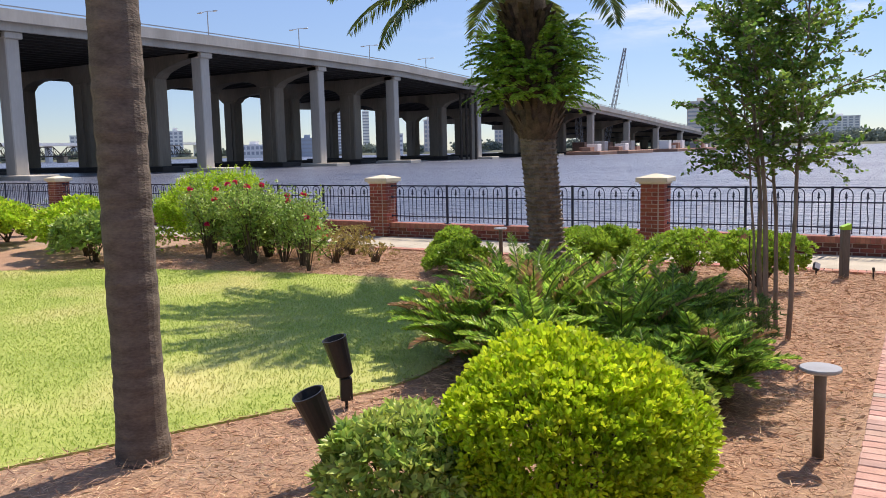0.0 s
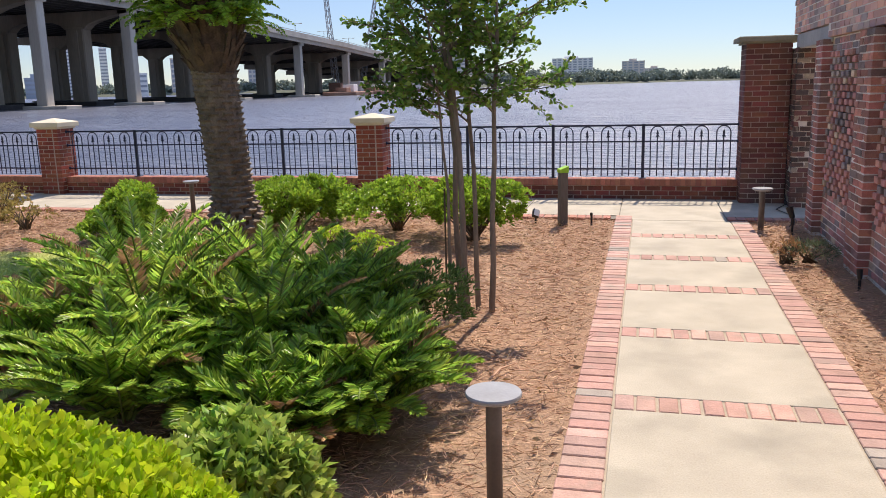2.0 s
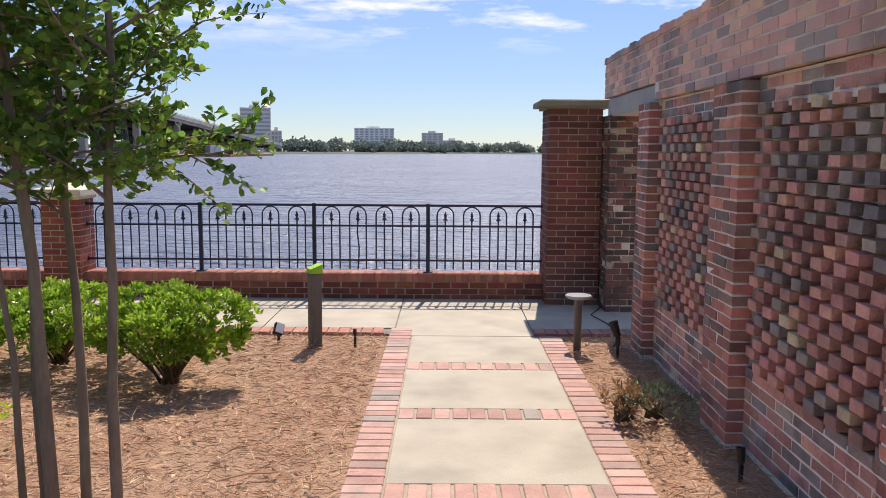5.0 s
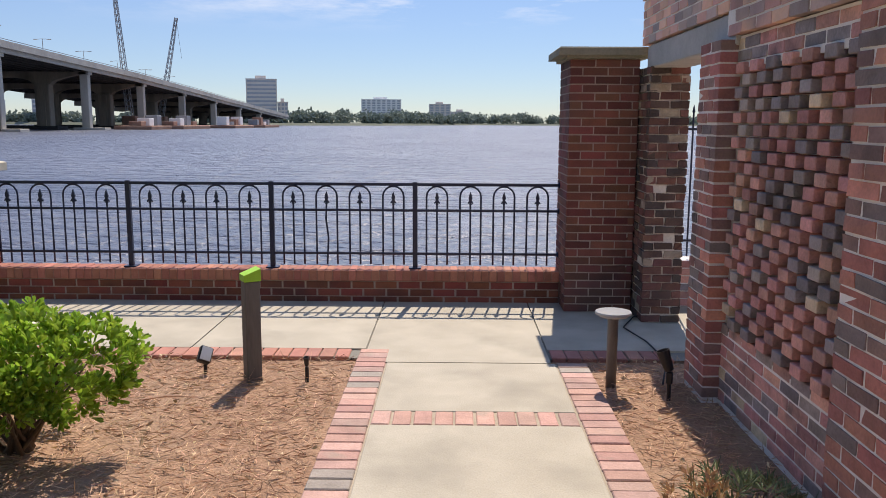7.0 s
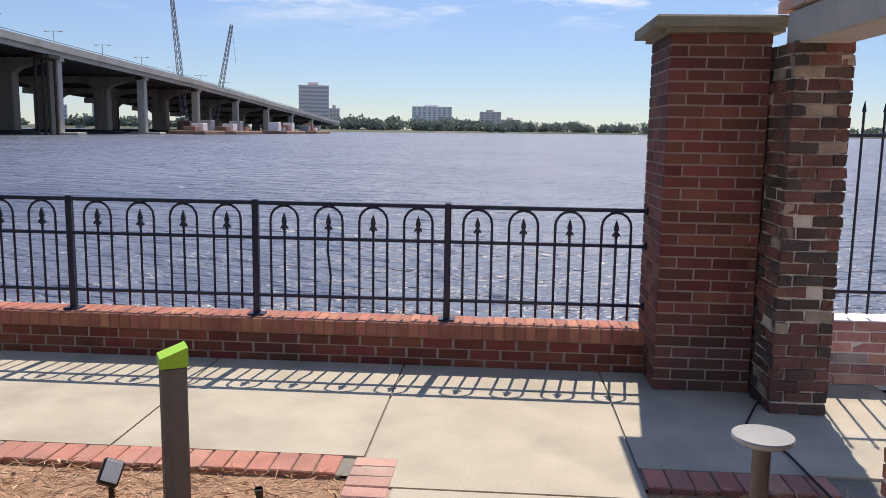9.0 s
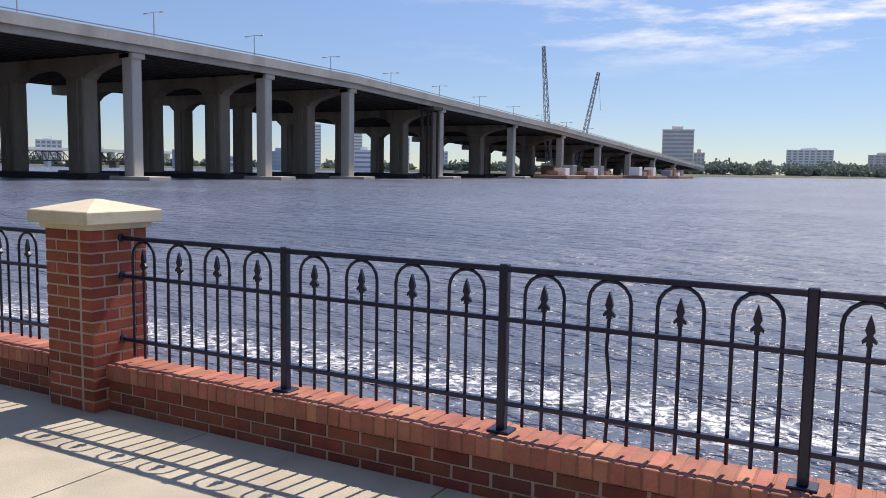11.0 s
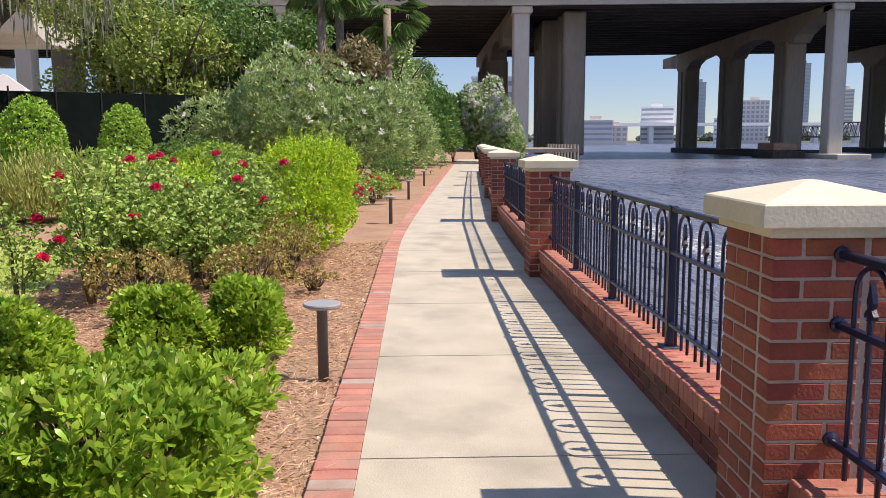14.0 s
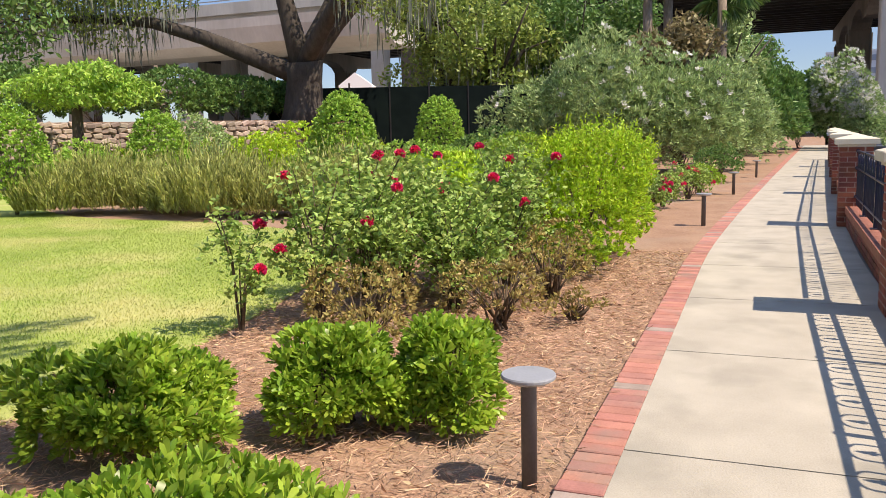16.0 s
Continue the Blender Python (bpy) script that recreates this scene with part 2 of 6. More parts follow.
LENS = mat("lamp_lens", (0.5, 0.52, 0.55), (0.6, 0.62, 0.65), 8, 0.15, 0, 90)
GREEN = mat("lime_green_paint", (0.28, 0.55, 0.03), (0.34, 0.63, 0.05), 8, 0.5, 0.1, 90)
POSTGREY = mat("weathered_post", (0.115, 0.105, 0.09), (0.19, 0.17, 0.15), 6, 0.75, 0.3, 60, stretch=(1, 1, 0.2))
LINTEL = mat("lintel_concrete", (0.36, 0.36, 0.35), (0.50, 0.50, 0.48), 4, 0.85, 0.2, 60)
MULCH = mat("pine_straw", (0.23, 0.13, 0.08), (0.43, 0.27, 0.175), 2.2, 0.95, 1.0, 55, fine=0.6, c3=(0.33, 0.24, 0.17), c3scale=0.7, c3at=(0.5, 0.75))
NEEDLE = mat("pine_needles", (0.41, 0.24, 0.14), (0.62, 0.42, 0.28), 1.3, 0.8, rand="island", rvar=0.42)
SOIL = mat("turf_soil", (0.19, 0.27, 0.045), (0.40, 0.45, 0.12), 1.1, 0.95, 0.8, 40, fine=0.5, c3=(0.50, 0.47, 0.19), c3scale=0.6, c3at=(0.48, 0.72))
BLADE = mat("grass_blades", (0.25, 0.38, 0.055), (0.50, 0.58, 0.15), 0.9, 0.6, rand="island", rvar=0.2, transl=0.35, c3=(0.60, 0.56, 0.23), c3scale=0.6, c3at=(0.48, 0.72))
WOODBARK = mat("grey_bark", (0.15, 0.115, 0.085), (0.30, 0.245, 0.19), 12, 0.9, 0.5, 60, stretch=(1, 1, 0.3))
OAKBARK = mat("oak_bark", (0.035, 0.028, 0.022), (0.09, 0.075, 0.06), 5, 0.95, 0.8, 30, stretch=(1, 1, 0.3))
PALMBARK = mat("palm_bark", (0.075, 0.06, 0.05), (0.19, 0.155, 0.125), 7, 0.95, 0.9, 45, stretch=(1, 1, 2.5))
PALMBARK2 = mat("date_palm_bark", (0.09, 0.068, 0.05), (0.30, 0.235, 0.175), 9, 0.95, 0.8, 50)
LEAFBASE = mat("palm_leaf_base", (0.045, 0.030, 0.020), (0.15, 0.105, 0.07), 9, 0.95, 0.8, 50)
SPINE = mat("frond_spine", (0.09, 0.16, 0.03), (0.17, 0.24, 0.06), 6, 0.6, 0.1, 60)
STEM = mat("brown_stem", (0.07, 0.05, 0.032), (0.15, 0.11, 0.07), 12, 0.9, 0.3, 60)
BRIDGE_C = mat("bridge_concrete", (0.42, 0.39, 0.345), (0.55, 0.52, 0.465), 0.22, 0.9, 0.1, 3, c3=(0.33, 0.30, 0.26), c3scale=0.16, c3at=(0.5, 0.8), stretch=(1, 1, 0.25))
# Stained brown concrete, its tone lowered further to carry shade below the deck.
BRIDGE_OLD = mat("old_concrete_and_shade", (0.19, 0.16, 0.125), (0.29, 0.25, 0.20), 0.22, 0.92, 0.1, 3, c3=(0.15, 0.125, 0.095), c3scale=0.2, stretch=(1, 1, 0.2))
# Girder paint taken near black, with the shade under the bridge in its colour.
GIRDER = mat("girder_paint_and_shade", (0.03, 0.028, 0.026), (0.055, 0.051, 0.047), 0.3, 0.85, 0.05, 4)
STEEL = mat("lamp_steel", (0.28, 0.29, 0.30), (0.36, 0.37, 0.38), 1, 0.5, 0, 8, metal=0.4)
CRANE = mat("crane_paint", (0.20, 0.22, 0.25), (0.30, 0.32, 0.35), 0.4, 0.6, 0, 3)
BLDG_W = mat("pale_building_wall", (0.78, 0.78, 0.78), (0.85, 0.85, 0.84), 0.05, 0.85, 0, 1)
BLDG_T = mat("tan_building_wall", (0.66, 0.60, 0.55), (0.74, 0.68, 0.63), 0.05, 0.85, 0, 1)
BLDG_G = mat("glass_tower_wall", (0.34, 0.40, 0.48), (0.42, 0.48, 0.56), 0.05, 0.3, 0, 1)
BLDG_WIN = mat("building_window", (0.34, 0.37, 0.42), (0.42, 0.46, 0.51), 0.2, 0.2, 0, 1)
BANK = mat("far_bank_earth", (0.07, 0.09, 0.06), (0.15, 0.16, 0.12), 0.02, 0.95, 0, 0.3)
STONE = mat("field_stone", (0.24, 0.18, 0.14), (0.46, 0.37, 0.29), 3, 0.9, 0.6, 30, rand="object", rvar=0.35)
SCREEN = mat("dark_screen_fabric", (0.004, 0.008, 0.008), (0.008, 0.014, 0.013), 2, 0.95, 0.2, 60, spec=0.05)
DOCK = mat("dock_timber", (0.19, 0.16, 0.13), (0.32, 0.28, 0.23), 1, 0.9, 0.2, 10)
BOUNCE_GROUND = mat("bounce_ground_grey", (0.24, 0.23, 0.20), (0.36, 0.35, 0.31), 0.4, 0.95, 0.3, 12, c3=(0.12, 0.15, 0.06), c3scale=0.1)
BARGE = mat("rusty_barge_paint", (0.25, 0.12, 0.08), (0.38, 0.24, 0.18), 0.3, 0.8, 0, 3)
ROSE = mat("rose_petal", (0.78, 0.025, 0.10), (0.95, 0.06, 0.27), 20, 0.5, 0, 40, transl=0.2, rand="island", rvar=0.25)
PETAL_W = mat("white_petal", (0.72, 0.70, 0.66), (0.84, 0.83, 0.80), 20, 0.6, 0, 40, transl=0.3)
MOSS = mat("spanish_moss", (0.16, 0.18, 0.13), (0.27, 0.29, 0.22), 2, 0.95, rand="island", rvar=0.3, transl=0.2)

L_LIME = leaf_mat("lime_leaf", (0.338, 0.491, 0.024), (0.641, 0.772, 0.047), transl=0.42)
L_LIME2 = leaf_mat("yellow_green_leaf", (0.29, 0.466, 0.033), (0.562, 0.742, 0.066), transl=0.4)
L_PITT = leaf_mat("glossy_green_leaf", (0.16, 0.29, 0.028), (0.40, 0.57, 0.07), rough=0.34, transl=0.42)
L_VARI = leaf_mat("mixed_green_leaf", (0.16, 0.31, 0.04), (0.66, 0.74, 0.20), rough=0.35, rvar=0.5)
L_CYCAD = leaf_mat("cycad_leaflet", (0.165, 0.315, 0.045), (0.45, 0.63, 0.108), rough=0.3, transl=0.56, rvar=0.5)
L_LITTER = leaf_mat("dry_litter", (0.38, 0.24, 0.13), (0.66, 0.50, 0.34), rough=0.85, transl=0.1, rvar=0.4)
L_DEAD = leaf_mat("dead_frond", (0.33, 0.19, 0.09), (0.50, 0.31, 0.17), rough=0.8, transl=0.2)
L_PALM = leaf_mat("palm_leaflet", (0.07, 0.126, 0.028), (0.21, 0.28, 0.084), rough=0.45, transl=0.3)
L_FERN = leaf_mat("fern_leaf", (0.108, 0.255, 0.024), (0.294, 0.491, 0.059), transl=0.35)
L_MYRTLE = leaf_mat("myrtle_leaf", (0.07, 0.16, 0.03), (0.25, 0.41, 0.075), transl=0.42, rvar=0.5)
L_ROSE = leaf_mat("rose_leaf", (0.16, 0.28, 0.05), (0.42, 0.56, 0.14), transl=0.3)
L_AZALEA = leaf_mat("browned_azalea_leaf", (0.26, 0.208, 0.065), (0.468, 0.377, 0.13), transl=0.3, rvar=0.5)
L_HEDGE = leaf_mat("rosemary_leaf", (0.221, 0.254, 0.066), (0.464, 0.49, 0.15), transl=0.25)
L_TOPI = leaf_mat("clipped_leaf", (0.189, 0.347, 0.047), (0.42, 0.632, 0.102), transl=0.3)
L_OLEA = leaf_mat("oleander_leaf", (0.18, 0.27, 0.095), (0.44, 0.57, 0.235), transl=0.25)
L_TUFT = leaf_mat("grey_green_blade", (0.08, 0.11, 0.055), (0.20, 0.24, 0.12), transl=0.2, rvar=0.4)
L_DARK = leaf_mat("dark_tree_leaf", (0.062, 0.145, 0.038), (0.185, 0.32, 0.075), transl=0.3)
L_OAK = leaf_mat("oak_leaf", (0.145, 0.22, 0.044), (0.38, 0.48, 0.11), transl=0.35)
L_BROWN = leaf_mat("bronzed_tree_leaf", (0.16, 0.136, 0.064), (0.32, 0.264, 0.128), transl=0.3)
# Lightened and greyed leaf tone: distance haze is mixed into the colour.
L_FAR = leaf_mat("hazed_tree_leaf", (0.19, 0.235, 0.20), (0.28, 0.325, 0.27), transl=0.1, scale=0.05, rvar=0.15, rough=0.9, spec=0.05)


def water_mat():
    m = bpy.data.materials.new("river_water")
    m.use_nodes = True
    n, l = m.node_tree.nodes, m.node_tree.links
    b = n["Principled BSDF"]
    b.inputs["Roughness"].default_value = 0.3
    b.inputs["IOR"].default_value = 1.33
    geo = n.new("ShaderNodeNewGeometry")
    hs = []
    for sc, st in ((0.55, (1.0, 2.0, 1)), (2.3, (1.0, 1.7, 1)), (7.0, (1, 1.5, 1))):
        mp = n.new("ShaderNodeMapping")
        mp.inputs["Scale"].default_value = st
        mp.inputs["Rotation"].default_value = (0, 0, 0.25)
        l.new(geo.outputs["Position"], mp.inputs["Vector"])
        t = n.new("ShaderNodeTexNoise")
        t.inputs["Scale"].default_value, t.inputs["Detail"].default_value = sc, 4
        l.new(mp.outputs["Vector"], t.inputs["Vector"])
        hs.append(t.outputs["Fac"])
    prev = None
    for h, d in zip(hs, (0.8, 0.17, 0.04)):
        bp = n.new("ShaderNodeBump")
        bp.inputs["Strength"].default_value, bp.inputs["Distance"].default_value = 1.0, d
        l.new(h, bp.inputs["Height"])
        if prev:
            l.new(prev, bp.inputs["Normal"])
        prev = bp.outputs["Normal"]
    l.new(prev, b.inputs["Normal"])
    # silty body colour with wind streaks, and broken foam along the sea wall
    ramp = n.new("ShaderNodeValToRGB")
    ramp.color_ramp.elements[0].position, ramp.color_ramp.elements[1].position = 0.35, 0.7
    ramp.color_ramp.elements[0].color, ramp.color_ramp.elements[1].color = (0.080, 0.097, 0.142, 1), (0.163, 0.177, 0.228, 1)
    big = n.new("ShaderNodeTexNoise")
    big.inputs["Scale"].default_value, big.inputs["Detail"].default_value = 0.06, 6
    l.new(geo.outputs["Position"], big.inputs["Vector"])
    l.new(big.outputs["Fac"], ramp.inputs["Fac"])
    sep = n.new("ShaderNodeSeparateXYZ")
    l.new(geo.outputs["Position"], sep.inputs["Vector"])
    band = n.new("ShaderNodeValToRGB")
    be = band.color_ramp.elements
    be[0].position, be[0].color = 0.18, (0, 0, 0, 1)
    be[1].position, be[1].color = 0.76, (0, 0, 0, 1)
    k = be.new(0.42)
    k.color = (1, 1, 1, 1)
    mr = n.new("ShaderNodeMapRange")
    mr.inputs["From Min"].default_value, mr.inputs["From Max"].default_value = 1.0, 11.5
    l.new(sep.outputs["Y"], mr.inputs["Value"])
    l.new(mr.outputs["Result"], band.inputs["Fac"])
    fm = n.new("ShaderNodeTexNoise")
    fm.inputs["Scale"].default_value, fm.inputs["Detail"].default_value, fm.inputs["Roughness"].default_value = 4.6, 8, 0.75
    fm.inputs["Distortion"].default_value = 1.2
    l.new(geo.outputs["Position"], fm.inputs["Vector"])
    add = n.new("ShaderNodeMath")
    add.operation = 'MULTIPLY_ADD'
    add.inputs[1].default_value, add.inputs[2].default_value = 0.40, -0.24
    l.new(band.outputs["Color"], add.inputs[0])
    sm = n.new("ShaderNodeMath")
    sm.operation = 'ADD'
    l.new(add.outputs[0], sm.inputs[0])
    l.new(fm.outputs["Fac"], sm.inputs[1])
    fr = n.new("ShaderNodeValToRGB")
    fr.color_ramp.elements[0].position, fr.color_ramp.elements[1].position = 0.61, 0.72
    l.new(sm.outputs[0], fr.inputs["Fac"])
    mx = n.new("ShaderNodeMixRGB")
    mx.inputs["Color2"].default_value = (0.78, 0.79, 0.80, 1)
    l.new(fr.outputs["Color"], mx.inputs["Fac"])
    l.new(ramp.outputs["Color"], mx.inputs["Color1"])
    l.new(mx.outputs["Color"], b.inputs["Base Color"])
    return m


WATER = water_mat()


# ---- mesh helpers ----
class Shape:
    """Collects vertices and faces of one mesh."""
    def __init__(self):
        self.v, self.f = [], []

    def add(self, verts, faces):
        o = len(self.v)
        self.v += [tuple(p) for p in verts]
        self.f += [tuple(i + o for i in f) for f in faces]
        return self

    def box(self, x0, x1, y0, y1, z0, z1, ch=0.0):
        """A box; ch chamfers its upper edges."""
        if not ch:
            return self.add([(x0, y0, z0), (x1, y0, z0), (x1, y1, z0), (x0, y1, z0), (x0, y0, z1), (x1, y0, z1), (x1, y1, z1), (x0, y1, z1)],
                            [(3, 2, 1, 0), (4, 5, 6, 7), (0, 1, 5, 4), (1, 2, 6, 5), (2, 3, 7, 6), (3, 0, 4, 7)])
        a = [(x0, y0), (x1, y0), (x1, y1), (x0, y1)]
        b = [(x0 + ch, y0 + ch), (x1 - ch, y0 + ch), (x1 - ch, y1 - ch), (x0 + ch, y1 - ch)]
        v = [(*p, z0) for p in a] + [(*p, z1 - ch) for p in a] + [(*p, z1) for p in b]
        f = [(3, 2, 1, 0), (8, 9, 10, 11)]
        for k in (0, 4):
            f += [(k + i, k + (i + 1) % 4, k + 4 + (i + 1) % 4, k + 4 + i) for i in range(4)]
        return self.add(v, f)

    def rbox(self, x0, x1, y0, y1, z0, z1, j=0.004):
        """A brick with uneven corners."""
        u = random.uniform
        v = [(X + u(-j, j), Y + u(-j, j), Z + u(-j, j)) for Z in (z0, z1) for X, Y in ((x0, y0), (x1, y0), (x1, y1), (x0, y1))]
        return self.add(v, [(3, 2, 1, 0), (4, 5, 6, 7), (0, 1, 5, 4), (1, 2, 6, 5), (2, 3, 7, 6), (3, 0, 4, 7)])

    def cbox(self, x0, x1, y0, y1, z0, z1, c=0.006):
        """A box chamfered on all edges."""
        v = []
        for sx, X in ((1, x0), (-1, x1)):
            for sy, Y in ((1, y0), (-1, y1)):
                for sz, Z in ((1, z0), (-1, z1)):
                    v += [(X, Y + sy * c, Z + sz * c), (X + sx * c, Y, Z + sz * c), (X + sx * c, Y + sy * c, Z)]
        bm = bmesh.new()
        for p in v:
            bm.verts.new(p)
        bmesh.ops.convex_hull(bm, input=bm.verts)
        bm.verts.index_update()
        self.add([p.co[:] for p in bm.verts], [[q.index for q in f.verts] for f in bm.faces])
        bm.free()
        return self

    def tube(self, pts, radii, n=8, cap=True):
        pts = [Vector(p) for p in pts]
        if isinstance(radii, (int, float)):
            radii = [radii] * len(pts)
        o, rings = len(self.v), []
        ref = Vector((0.123, 1, 0.077))
        for i, p in enumerate(pts):
            d = (pts[min(i + 1, len(pts) - 1)] - pts[max(i - 1, 0)]).normalized()
            if abs(d.dot(ref)) > 0.95 * ref.length:
                ref = Vector((1, 0.1, 0.05))
            a = d.cross(ref).normalized()
            b = d.cross(a)
            for k in range(n):
                t = 2 * math.pi * k / n
                self.v.append(tuple(p + (a * math.cos(t) + b * math.sin(t)) * radii[i]))
        for i in range(len(pts) - 1):
            for k in range(n):
                k2 = (k + 1) % n
                self.f.append((o + i * n + k, o + (i + 1) * n + k, o + (i + 1) * n + k2, o + i * n + k2))
        if cap:
            self.f.append(tuple(o + k for k in range(n)))
            self.f.append(tuple(o + (len(pts) - 1) * n + k for k in reversed(range(n))))
        return self

    def lathe(self, prof, n=20, at=(0, 0, 0)):
        o = len(self.v)
        for r, z in prof:
            for k in range(n):
                t = 2 * math.pi * k / n
                self.v.append((at[0] + r * math.cos(t), at[1] + r * math.sin(t), at[2] + z))
        for i in range(len(prof) - 1):
            for k in range(n):
                k2 = (k + 1) % n
                self.f.append((o + i * n + k, o + i * n + k2, o + (i + 1) * n + k2, o + (i + 1) * n + k))
        self.f.append(tuple(o + k for k in reversed(range(n))))
        self.f.append(tuple(o + (len(prof) - 1) * n + k for k in range(n)))
        return self

    def prism(self, poly, a, b, axis="z"):
        """A polygon drawn out from a to b along an axis. For 'y' the polygon is (x, z); for 'x' it is (y, z)."""
        put = {"z": lambda p, c: (p[0], p[1], c), "y": lambda p, c: (p[0], c, p[1]), "x": lambda p, c: (c, p[0], p[1])}[axis]
        n = len(poly)
        v = [put(p, a) for p in poly] + [put(p, b) for p in poly]
        f = [tuple(reversed(range(n))), tuple(range(n, 2 * n))] + [(i, (i + 1) % n, n + (i + 1) % n, n + i) for i in range(n)]
        return self.add(v, f)

    def mesh(self, name, smooth=False):
        me = bpy.data.meshes.new(name)
        me.from_pydata(self.v, [], self.f)
        if smooth:
            me.polygons.foreach_set("use_smooth", [True] * len(me.polygons))
        me.update()
        return me


def fix_normals(me):
    bm = bmesh.new()
    bm.from_mesh(me)
    bmesh.ops.recalc_face_normals(bm, faces=bm.faces)
    bm.to_mesh(me)
    bm.free()


def part(name, shape, material, parent=None, label="", smooth=False, kind=""):
    """Links a Shape (or a ready mesh) as one object under a thing."""
    me = shape if isinstance(shape, bpy.types.Mesh) else shape.mesh(name, smooth)
    if not isinstance(shape, bpy.types.Mesh):
        fix_normals(me)
    if not me.materials:
        me.materials.append(material)
    ob = new(name, me)
    if parent:
        ob.parent = parent
    return tagged(ob, label=label, kind=kind)


def thing(name, label, category, group="", kind="", at=(0, 0, 0), rz=0.0):
    ob = new(name)
    ob.empty_display_size = 0.1
    ob.matrix_basis = pose(*at, 0, 0, rz)
    return tagged(ob, label, category, group, kind)


rng = np.random.default_rng(7)


def unit(a):
    return a / np.maximum(np.linalg.norm(a, axis=1, keepdims=True), 1e-9)


def rand_dirs(n):
    return unit(rng.normal(size=(n, 3)))


def leaf_mesh(name, P, D, L, W, material, fold=0.25, droop=0.0, blunt=False):
    """Many small pointed leaves: base P, direction D, length L, width W; each its own island of two folded triangles."""
    n = len(P)
    D = unit(D)
    L = np.broadcast_to(np.asarray(L, float), (n,))[:, None]
    W = np.broadcast_to(np.asarray(W, float), (n,))[:, None]
    S = unit(np.cross(D, rand_dirs(n)))
    N = np.cross(D, S)
    mid = P + D * L * 0.45 + N * W * fold
    tip = P + D * L
    if droop:
        tip[:, 2] -= (L * droop)[:, 0]
    if blunt:
        far = P + D * L * 0.82 + N * W * fold * .8
        V = np.stack([P, mid + S * W * 0.36, far + S * W * 0.46, tip, far - S * W * 0.46, mid - S * W * 0.36], 1).reshape(-1, 3)
        i = np.arange(n) * 6
        F = np.stack([i, i + 1, i + 5, i + 1, i + 2, i + 5, i + 2, i + 4, i + 5, i + 2, i + 3, i + 4], 1).reshape(-1, 3)
        return tri_mesh(name, V, F, material)
    V = np.stack([P, mid + S * W * 0.5, tip, mid - S * W * 0.5], 1).reshape(-1, 3)
    i = np.arange(n) * 4
    F = np.stack([i, i + 1, i + 2, i, i + 2, i + 3], 1).reshape(-1, 3)
    return tri_mesh(name, V, F, material)


def tri_mesh(name, V, F, material):
    me = bpy.data.meshes.new(name)
    me.vertices.add(len(V))
    me.vertices.foreach_set("co", np.asarray(V, np.float32).ravel())
    m = len(F)
    me.loops.add(3 * m)
    me.loops.foreach_set("vertex_index", np.asarray(F, np.int32).ravel())
    me.polygons.add(m)
    me.polygons.foreach_set("loop_start", np.arange(m, dtype=np.int32) * 3)
    me.polygons.foreach_set("loop_total", np.full(m, 3, np.int32))
    me.update(calc_edges=True)
    me.materials.append(material)
    return me


def lumps(D, seed, k=9, amp=0.25):
    """A bumpy radius factor for directions D."""
    r = np.random.default_rng(seed)
    C = unit(r.normal(size=(k, 3)))
    a = r.uniform(0.4, 1.0, k)
    s = np.exp(6.0 * (D @ C.T - 1)) * a
    return 1 - amp * 0.5 + amp * s.max(1)


def stems(shape, rx, ry, h, n, r0, seed, base=0.0):
    rr = random.Random(seed)
    for _ in range(n):
        a, f = rr.uniform(0, 6.283), rr.uniform(0.25, 0.8)
        tip = (rx * f * math.cos(a), ry * f * math.sin(a), h * rr.uniform(0.55, 0.9))
        mid = (tip[0] * 0.45 + rr.uniform(-.04, .04), tip[1] * 0.45 + rr.uniform(-.04, .04), tip[2] * 0.5)
        shape.tube([(rr.uniform(-.06, .06), rr.uniform(-.06, .06), base), mid, tip], [r0, r0 * 0.7, r0 * 0.35], 5)


def whorl_leaves(P, A, k, tilt, rs):
    """k leaves round each tip P with axis A."""
    n = len(P)
    ref = unit(rs.normal(size=(n, 3)))
    S = unit(np.cross(A, ref))
    T = np.cross(A, S)
    out_p, out_d = [], []
    for j in range(k):
        t = 2 * math.pi * (j / k) + rs.uniform(-.3, .3, n)
        lean = tilt * rs.uniform(0.6, 1.25, n)
        d = A * np.cos(lean)[:, None] + (S * np.cos(t)[:, None] + T * np.sin(t)[:, None]) * np.sin(lean)[:, None]
        out_p.append(P + d * 0.004)
        out_d.append(d)
    return np.concatenate(out_p), np.concatenate(out_d)


